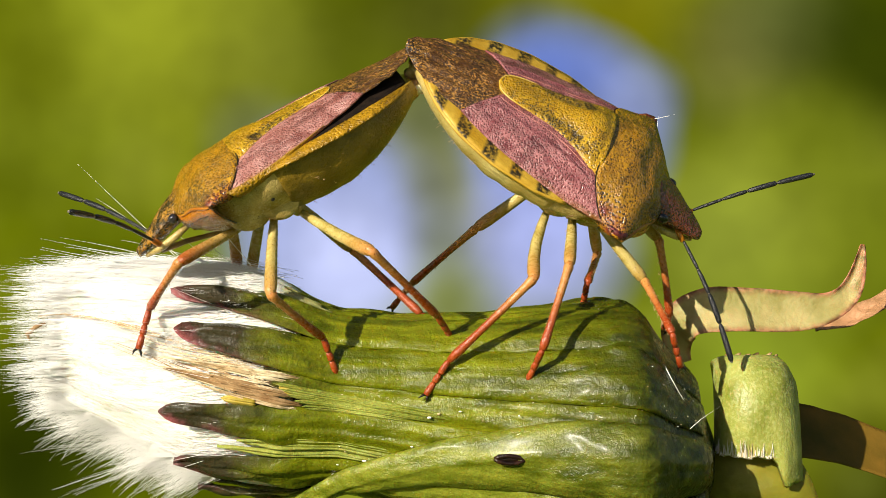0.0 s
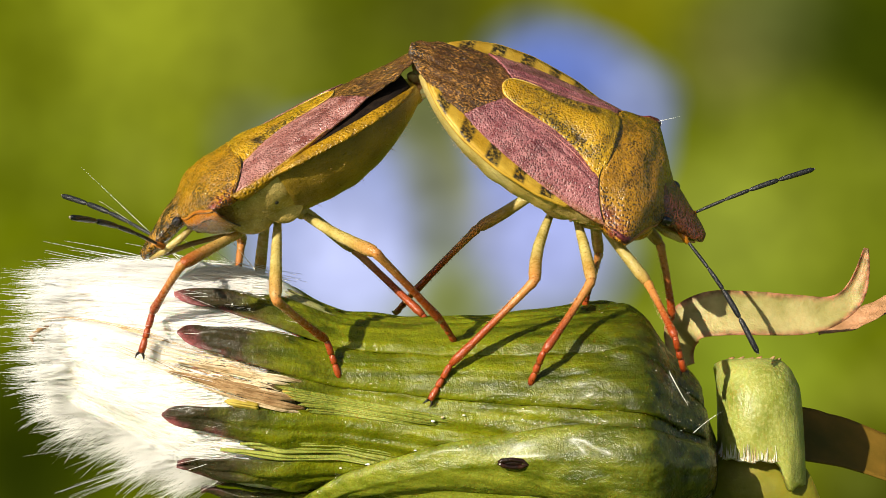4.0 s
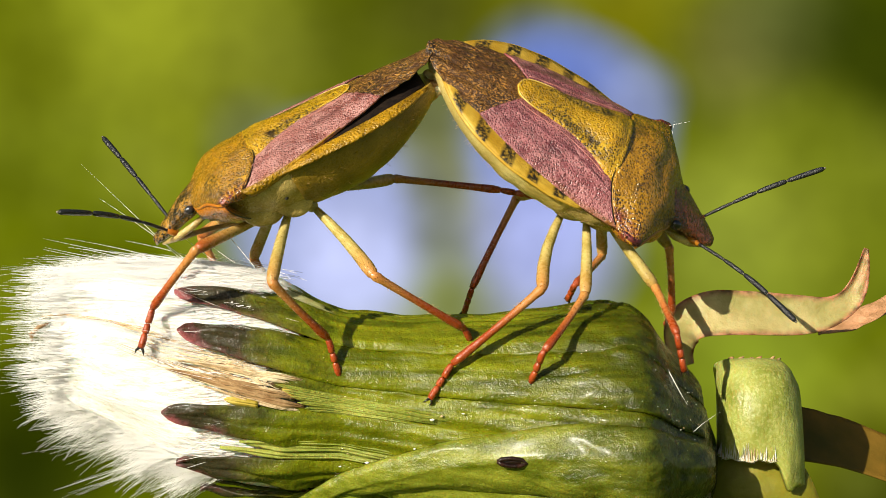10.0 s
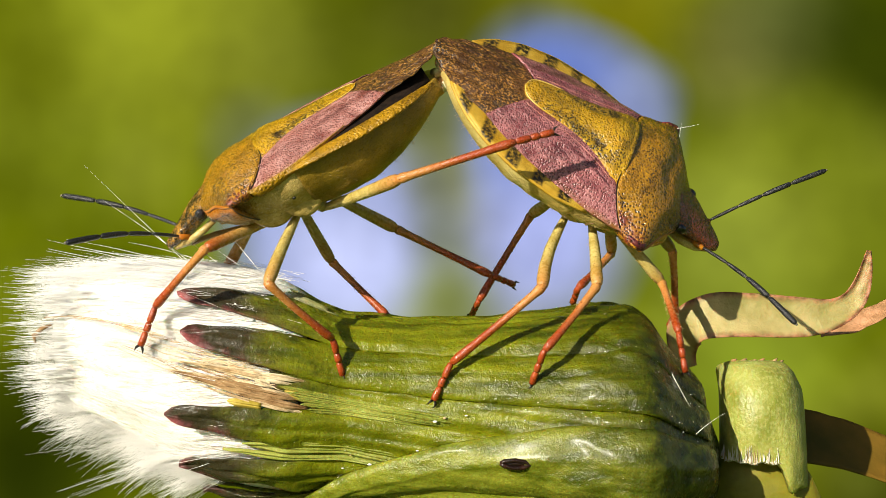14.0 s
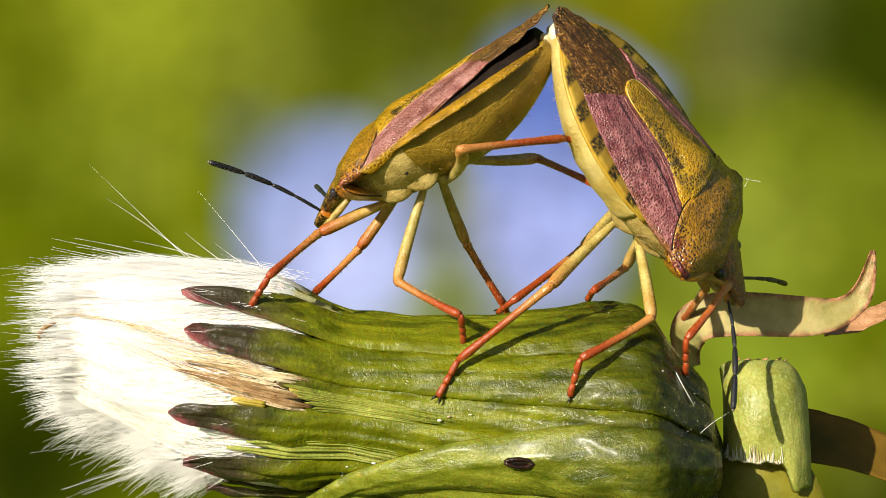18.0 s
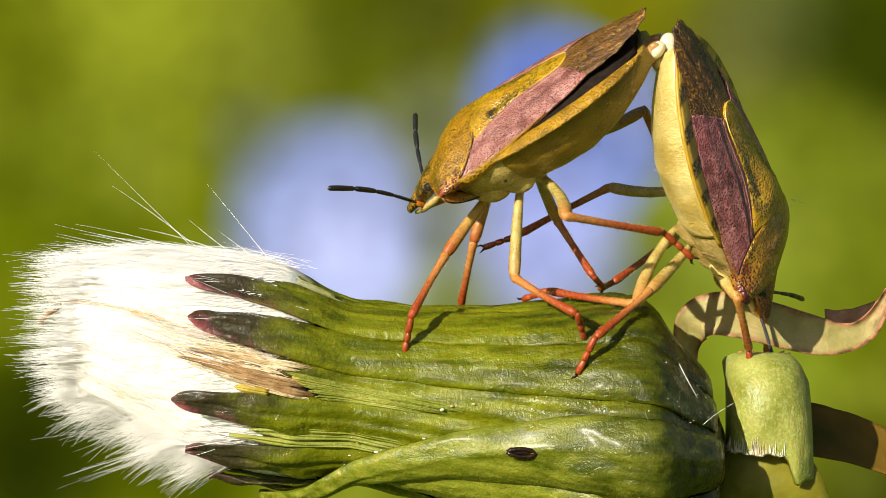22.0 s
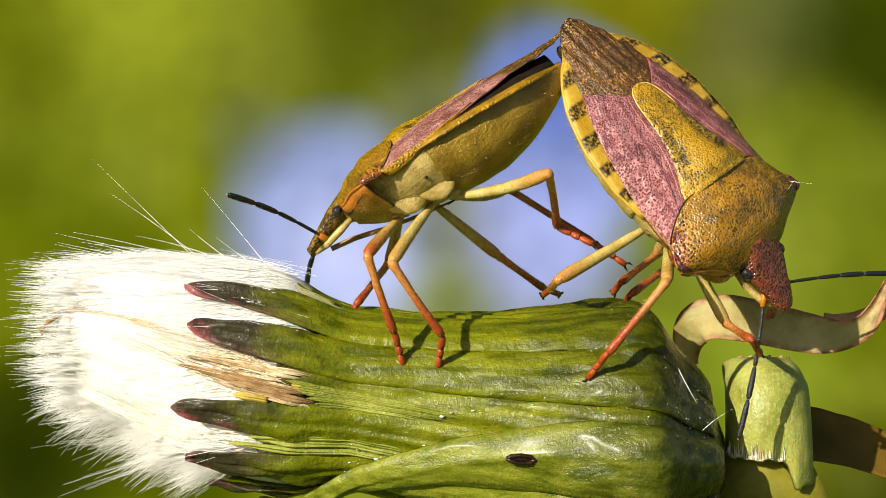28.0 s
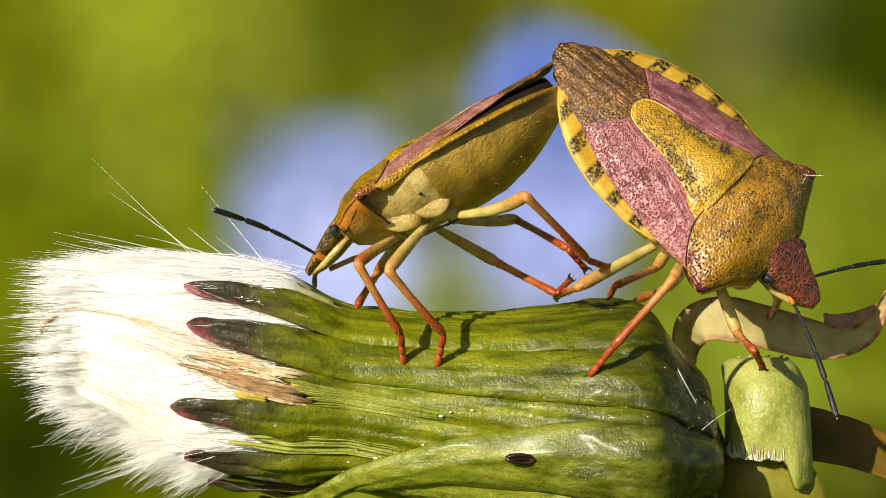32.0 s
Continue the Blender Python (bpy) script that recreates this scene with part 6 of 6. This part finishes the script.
LEG_ROWS["female", "middle", "right"] = [
    (0, 4.73, -5.06, -0.76, 3.46, -3.01, -3.63, 2.95, -2.12, -4.87),
    (6, 5.02, -0.71, -2.03, 3.37, -3.02, -3.51, 2.92, -2.24, -4.84),
    (9, 4.92, -1.01, -1.63, 3.45, -3.10, -3.56, 2.97, -2.20, -4.80),
    (12, 5.08, -1.01, -1.71, 3.36, -3.03, -3.50, 2.97, -2.22, -4.83),
    (14.5, 5.39, -1.98, -1.24, 3.32, -3.00, -3.46, 2.88, -2.22, -4.79),
    (16.5, 5.65, -1.31, -1.89, 3.44, -2.98, -3.39, 2.97, -2.22, -4.72),
    (17, 6.09, -1.55, -1.88, 4.30, -3.34, -3.46, 4.09, -2.62, -4.88),
    (18, 6.17, -1.88, -2.14, 4.39, -3.32, -3.77, 4.05, -2.76, -5.23),
    (19, 7.08, -6.21, -2.90, 4.50, -3.33, -3.76, 4.08, -2.70, -5.17),
    (20, 7.17, -6.23, -2.76, 4.41, -3.49, -3.75, 4.12, -2.64, -5.08),
    (21, 7.49, -6.14, -2.78, 4.56, -3.20, -3.59, 4.10, -2.60, -4.99),
    (22, 7.83, -5.84, -2.89, 4.51, -3.25, -3.63, 4.10, -2.54, -5.01),
    (23, 8.10, -5.73, -2.94, 4.56, -3.15, -3.56, 4.13, -2.60, -5.00),
    (24, 8.16, -5.68, -3.00, 4.62, -3.06, -3.60, 4.09, -2.60, -5.04),
    (25, 8.31, -5.75, -3.05, 4.72, -2.98, -3.63, 4.12, -2.66, -5.08),
    (27.5, 6.88, -2.14, -1.78, 5.17, -3.69, -3.67, 4.55, -2.64, -4.71),
    (28, 7.22, -3.33, -1.22, 5.19, -3.68, -3.68, 4.56, -2.63, -4.71),
    (30, 7.28, -2.94, -1.31, 5.27, -3.65, -3.70, 4.58, -2.60, -4.69),
    (32, 7.51, -3.19, -1.11, 5.40, -3.42, -3.51, 4.62, -2.60, -4.64),
]
LEG_ROWS["female", "fore", "right"] = [
    (0, 7.39, 0.67, -1.33, 8.13, -1.50, -3.14, 8.57, -0.76, -4.49),
    (6, 7.44, 0.74, -1.25, 8.07, -1.63, -3.12, 8.53, -0.90, -4.47),
    (9, 7.72, 1.16, -1.40, 8.18, -1.49, -3.07, 8.57, -0.90, -4.51),
    (12, 7.75, 1.07, -1.50, 8.25, -1.04, -3.02, 8.56, -0.70, -4.55),
    (14.5, 7.76, 0.65, -1.58, 8.27, -0.45, -2.93, 8.53, -0.56, -4.50),
    (16.5, 8.57, 0.21, -1.93, 8.35, -0.99, -2.99, 8.46, -0.56, -4.53),
    (17, 8.49, 0.21, -2.02, 8.27, -1.22, -3.09, 8.43, -0.56, -4.54),
    (18, 8.49, -0.89, -2.41, 8.28, -1.40, -3.19, 8.39, -0.66, -4.60),
    (19, 8.94, -1.06, -2.08, 10.56, 0.89, -3.69, 11.25, 1.53, -4.98),
    (20, 9.33, -0.33, -2.39, 10.65, 1.50, -3.49, 11.28, 1.84, -5.02),
    (21, 9.74, -0.52, -2.59, 10.84, 1.50, -3.70, 11.13, 1.85, -5.20),
    (22, 10.37, 0.16, -2.73, 10.91, 1.50, -4.03, 11.06, 1.85, -5.41),
    (23, 10.81, 0.28, -2.97, 10.85, 1.50, -4.48, 11.00, 1.85, -5.62),
    (24, 10.77, 0.32, -3.10, 10.03, -2.35, -4.26, 10.44, -1.29, -5.38),
    (25, 10.78, -0.38, -2.81, 10.84, 1.50, -3.93, 11.01, 1.85, -5.55),
    (27.5, 9.70, -0.22, -2.65, 10.15, -3.14, -3.18, 10.71, -1.75, -3.75),
    (30, 9.90, -0.31, -2.99, 10.07, -3.29, -3.30, 10.77, -2.20, -4.24),
    (32, 10.05, -1.09, -3.10, 10.09, -4.06, -3.52, 10.67, -2.77, -4.28),
]
LEG_ROWS["female", "hind", "left"] = [
    (0, 1.31, 3.02, 0.63, -1.20, 5.53, -1.53, -2.08, 6.33, -2.61),
    (2, 1.27, 3.07, 0.72, -1.27, 5.31, -1.69, -2.05, 6.29, -2.62),
    (6, 1.30, 3.43, 0.79, -1.40, 4.87, -2.01, -2.00, 6.20, -2.65),
    (7, 1.14, 3.51, 0.65, -1.34, 5.42, -2.07, -1.94, 6.75, -2.73),
    (7.4, 1.64, 5.81, 2.75, -1.30, 5.73, -0.18, -2.09, 6.57, -1.29),
    (7.6, 2.77, 6.40, 2.37, 0.94, 4.96, -1.06, 0.51, 6.33, -1.76),
    (7.8, 0.61, 4.42, 3.89, -0.88, 7.47, 1.51, -1.60, 8.78, 0.95),
    (8, 2.73, 6.45, 2.24, 0.99, 3.29, 0.19, 0.41, 4.58, -0.58),
    (8.5, 2.15, 6.33, 2.77, 0.07, 5.16, -0.63, -0.23, 6.55, -1.37),
    (9, 2.91, 6.68, 2.18, 1.26, 5.90, -1.55, 1.00, 6.96, -2.71),
    (12, 2.86, 6.30, 1.80, 0.74, 6.23, -1.77, 0.27, 7.40, -2.76),
    (13, 3.50, 6.37, 1.57, 1.39, 6.31, -2.00, 0.93, 7.63, -2.78),
    (14.5, 3.29, 5.85, 1.27, 1.15, 4.62, -2.06, 0.96, 6.08, -2.67),
    (16.5, 4.29, 5.03, 0.67, 1.79, 2.85, -1.82, 1.22, 4.14, -2.58),
    (17, 4.36, 4.91, 0.78, 1.67, 3.30, -1.94, 1.27, 4.69, -2.64),
    (18, 5.19, 4.57, 0.10, 2.26, 2.57, -2.04, 1.77, 4.01, -2.53),
    (19, 4.70, 5.26, 0.80, 2.10, 3.73, -2.06, 0.93, 4.71, -2.54),
    (19.5, 4.87, 5.17, 0.65, 1.80, 5.19, -2.13, 1.04, 6.45, -2.75),
    (20, 5.27, 5.01, 0.59, 2.16, 5.03, -2.15, 1.35, 6.34, -2.58),
    (21, 6.89, 6.16, 3.54, 3.44, 4.72, 1.73, 2.97, 6.24, 1.54),
    (22, 6.15, 6.03, 2.10, 2.49, 6.18, 0.15, 1.02, 6.51, -0.39),
    (23, 8.66, 6.77, 3.76, 5.02, 7.11, 1.78, 3.74, 7.20, 0.83),
    (24, 8.59, 6.71, 3.72, 5.22, 5.55, 1.60, 4.31, 6.85, 1.40),
    (25, 8.60, 6.42, 3.77, 5.16, 5.58, 1.60, 4.37, 6.95, 1.36),
    (27.5, 8.02, 5.19, -0.21, 6.20, 1.64, -1.37, 6.05, 3.17, -1.83),
    (32, 7.91, 4.17, -0.77, 5.90, 0.60, -1.47, 5.85, 2.13, -1.93),
]
LEG_ROWS["female", "middle", "left"] = [
    (0, 5.99, 4.31, 0.07, 5.41, 1.53, -1.41, 5.30, 2.70, -2.50),
    (6, 5.93, 4.51, 0.18, 5.39, 1.72, -1.30, 5.24, 2.96, -2.29),
    (9, 6.10, 4.88, 0.02, 4.90, 2.25, -1.36, 4.68, 3.69, -2.04),
    (14.5, 6.43, 4.72, 0.26, 4.93, 2.48, -1.45, 4.83, 3.92, -2.14),
    (16.5, 6.90, 4.65, 0.02, 5.17, 2.35, -1.37, 5.12, 3.83, -1.99),
    (18, 6.92, 4.27, -0.44, 5.27, 1.78, -1.58, 5.20, 3.32, -1.99),
    (20, 7.75, 5.36, -0.06, 5.60, 3.65, -1.70, 5.30, 5.15, -2.18),
    (22, 8.43, 6.07, -0.07, 6.15, 4.47, -1.64, 5.75, 5.99, -1.95),
    (25, 9.18, 6.21, -0.07, 6.50, 5.27, -1.55, 6.10, 6.77, -1.92),
    (27.5, 8.22, 4.13, -0.75, 6.52, 1.63, -1.79, 6.37, 3.15, -2.26),
    (32, 8.22, 2.43, -1.39, 7.30, 5.41, -2.12, 7.03, 6.93, -2.51),
]
LEG_ROWS["female", "fore", "left"] = [
    (0, 8.13, 2.08, 0.19, 8.60, 2.64, -2.72, 8.58, 4.12, -3.32),
    (9, 8.42, 2.58, 0.07, 8.73, 3.92, -2.59, 8.71, 5.44, -3.10),
    (14.5, 8.52, 2.05, -0.11, 8.73, 3.77, -2.56, 8.72, 5.29, -3.06),
    (16.5, 9.29, 2.02, -0.67, 8.79, 3.95, -2.92, 8.79, 5.50, -3.32),
    (18, 9.55, 2.25, -1.47, 8.85, 4.76, -2.97, 8.85, 6.30, -3.38),
    (19, 10.51, 2.19, -1.37, 11.59, 3.96, -3.54, 11.85, 5.35, -4.28),
    (25, 12.23, 2.91, -2.34, 12.75, 5.25, -4.15, 13.04, 6.63, -4.91),
    (27.5, 11.41, 0.77, -1.51, 12.13, 3.45, -2.66, 12.11, 5.02, -2.95),
    (32, 11.81, 0.45, -1.86, 12.12, 3.32, -2.66, 12.11, 4.90, -2.95),
]
FEELER_ROWS = {}  # seconds; tip in mm, in the plant
FEELER_ROWS["male", "left"] = [
    (0, -11.97, -6.35, 1.09), (6, -12.11, -6.32, 0.99), (7, -12.55, -5.87, 1.07), (7.5, -12.78, -5.52, 1.20), (8, -12.78, -5.09, 1.21), (9, -12.86, -4.73, 1.18), (12, -12.85, -4.38, 1.07), (13, -12.28, -4.73, 0.62), (14, -12.82, -4.16, 0.17), (14.5, -13.13, -3.48, 1.48), (16.5, -10.39, -1.27, 2.90), (17, -9.97, -0.94, 2.49), (18, -8.65, -0.57, 3.01), (19, -8.23, 0.67, 2.84), (19.5, -7.98, 1.93, 2.98), (20, -7.45, 1.01, 2.78), (21, -6.22, -0.75, 1.88), (22, -4.50, -1.44, 1.67), (23, -3.62, -2.23, 1.61), (24, -3.57, -2.63, 1.35), (25, -3.59, -2.66, 1.10), (27.5, -7.77, -3.63, 1.71), (28, -7.69, -3.78, 1.58), (30, -7.71, -3.81, 1.62), (32, -8.23, -3.29, 1.06)]
FEELER_ROWS["male", "right"] = [
    (0, -14.15, 1.67, 1.97), (6, -14.16, 1.64, 1.98), (7.5, -14.03, 2.09, 2.10), (8, -12.50, 2.07, 4.44), (9, -12.83, 2.41, 4.10), (12, -12.87, 2.66, 4.04), (13, -14.59, 1.21, 0.90), (14, -14.26, 1.58, 1.93), (14.5, -11.95, 2.00, 5.05), (16.5, -6.80, 7.43, 2.50), (18, -5.49, 7.50, 2.48), (20, -2.60, 8.42, 3.02), (20.5, -2.35, 7.62, 4.49), (21, -1.35, 7.70, 3.85), (21.5, -2.20, 7.11, 4.91), (22, -1.66, 7.09, 4.99), (22.5, -1.84, 6.87, 5.04), (23, -3.11, 6.16, 5.01), (24, -3.24, 5.46, 5.17), (25, -3.29, 5.39, 5.09), (27.5, -5.77, 5.68, -1.54), (28, -5.80, 5.57, -1.60), (30, -5.94, 5.53, -1.51), (32, -5.50, 5.82, -1.75)]
FEELER_ROWS["female", "right"] = [
    (0, 10.51, 0.36, -4.18), (2, 10.87, 0.33, -4.00), (6, 11.72, 0.28, -3.42), (7.5, 11.94, -1.11, -2.76), (8, 12.33, -0.67, -2.64), (9, 12.43, -0.70, -2.56), (12, 12.42, -1.09, -2.56), (14, 12.20, -1.53, -2.56), (14.5, 12.14, -1.66, -2.82), (16.5, 10.61, -0.45, -5.31), (17, 10.18, -2.62, -4.43), (18, 9.74, -2.47, -5.51), (19, 13.21, 1.00, -6.09), (19.5, 12.60, 1.30, -6.08), (20, 12.86, 1.13, -6.37), (21, 11.26, 1.29, -7.24), (22, 12.14, 1.30, -7.26), (23, 11.88, 1.30, -7.69), (24, 11.36, 1.30, -7.72), (25, 13.17, 1.30, -7.65), (27.5, 9.56, -1.23, -6.68), (28, 10.02, -1.65, -6.68), (30, 11.67, -2.94, -6.36), (32, 12.86, -4.10, -5.68)]
FEELER_ROWS["female", "left"] = [
    (0, 13.78, 1.88, 2.56), (6, 13.64, 2.10, 3.06), (9, 13.84, 1.25, 2.92), (12, 14.00, 1.06, 2.82), (14.5, 13.94, 2.24, 2.92), (16.5, 14.30, 4.76, 1.43), (17, 13.66, 5.27, -0.33), (18, 13.22, 5.65, -1.38), (19, 13.32, 7.18, -1.41), (20, 13.52, 7.17, -0.70), (21, 13.69, 7.22, -1.61), (22, 14.34, 8.28, -2.31), (23, 15.06, 8.14, -1.82), (24, 15.81, 6.95, -0.22), (25, 15.37, 7.74, -1.09), (27.5, 16.13, 1.50, -1.03), (30, 16.25, 2.35, -0.71), (32, 16.25, 2.70, -0.53)]


def at_time(rows, t):
    """The values of rows at t, eased between the rows."""
    for a, b in zip(rows, rows[1:]):
        if t <= b[0]:
            f = min(1.0, max(0.0, (t - a[0]) / (b[0] - a[0])))
            return np.array(a[1:]) * (1 - f) + np.array(b[1:]) * f
    return np.array(rows[-1][1:])


def sway_at(t):
    x, z, lean = at_time(SWAY, t)
    return pose(x * MM, 0, z * MM, 0, -lean, 0)


def bug_at(rows, t):
    v = at_time(rows, t)
    from_q = Matrix.LocRotScale(Vector(v[:3]) * MM, Euler((0, 0, 0)), None)
    w, x, y, z = v[3:7] / np.linalg.norm(v[3:7])
    turn = Matrix(((1 - 2 * (y * y + z * z), 2 * (x * y - w * z), 2 * (x * z + w * y)), (2 * (x * y + w * z), 1 - 2 * (x * x + z * z), 2 * (y * z - w * x)), (2 * (x * z - w * y), 2 * (y * z + w * x), 1 - 2 * (x * x + y * y))))
    return from_q @ turn.to_4x4()


def limb(p, q, hint):
    """A pose at p whose x looks at q and whose z leans to the hint."""
    x = (q - p).normalized()
    z = hint - x * hint.dot(x)
    z = z.normalized() if z.length > 1e-6 else x.orthogonal().normalized()
    y = z.cross(x)
    m = Matrix((x, y, z)).transposed().to_4x4()
    m.translation = p
    return m


def settle(ob, rows):
    """Put a thing at its first pose, then key it."""
    ob.rotation_mode = "QUATERNION"
    ob.location, ob.rotation_quaternion = rows[0][1].translation, rows[0][1].to_quaternion()
    walk(ob, rows)


def motions():
    times = [round(0.1 * i, 3) for i in range(321)]
    settle(dandelion, [(t, sway_at(t)) for t in times])
    settle(leaf, [(t, pose(BASE[0] * MM, BASE[1] * MM, BASE[2] * MM, 0, at_time(LEAF_ROWS, t)[0], 0)) for t in times])
    for name, bug, legs, feelers, rows in (("female", *female, FEMALE_ROWS), ("male", *male, MALE_ROWS)):
        inside = [bug_at(rows, t) for t in times]
        settle(bug, [(t, sway_at(t) @ m) for t, m in zip(times, inside)])
        back_home = [m.inverted() for m in inside]
        for (kind, side), (thigh, shin, foot) in legs.items():
            lf, lt, ls = LENGTHS[kind]
            hx, hy, hz = HIPS[kind]
            hx += HIP_FORWARD[name][kind]
            hip = Vector((hx, hy if side == "left" else -hy, hz)) * MM
            keyed = ([], [], [])
            for t, home in zip(times, back_home):
                v = at_time(LEG_ROWS[name, kind, side], t)
                knee, ankle, claw = (home @ (Vector(v[i:i + 3]) * MM) for i in (0, 3, 6))
                reach = ankle - hip
                d = min(max(reach.length, (abs(lf - lt) + 0.15) * MM), (lf + lt - 0.03) * MM)
                way = reach.normalized()
                ankle = hip + way * d
                a = (lf * lf - lt * lt) * MM * MM / (2 * d) + d / 2
                h = math.sqrt(max(0.0, (lf * MM) ** 2 - a * a))
                pole = knee - hip
                pole = (pole - way * pole.dot(way)).normalized()
                knee = hip + way * a + pole * h
                keyed[0].append((t, limb(hip, knee, pole)))
                keyed[1].append((t, limb(knee, ankle, pole)))
                keyed[2].append((t, limb(ankle, claw, pole)))
            for ob, r in zip((thigh, shin, foot), keyed):
                settle(ob, r)
        for side, ob in feelers.items():
            s = 1 if side == "left" else -1
            root = Vector((5.95 if name == "female" else 5.5, 0.55 * s, -0.8)) * MM
            settle(ob, [(t, limb(root, home @ (Vector(at_time(FEELER_ROWS[name, side], t)) * MM), Vector((0, 0, 1)))) for t, home in zip(times, back_home)])


motions()
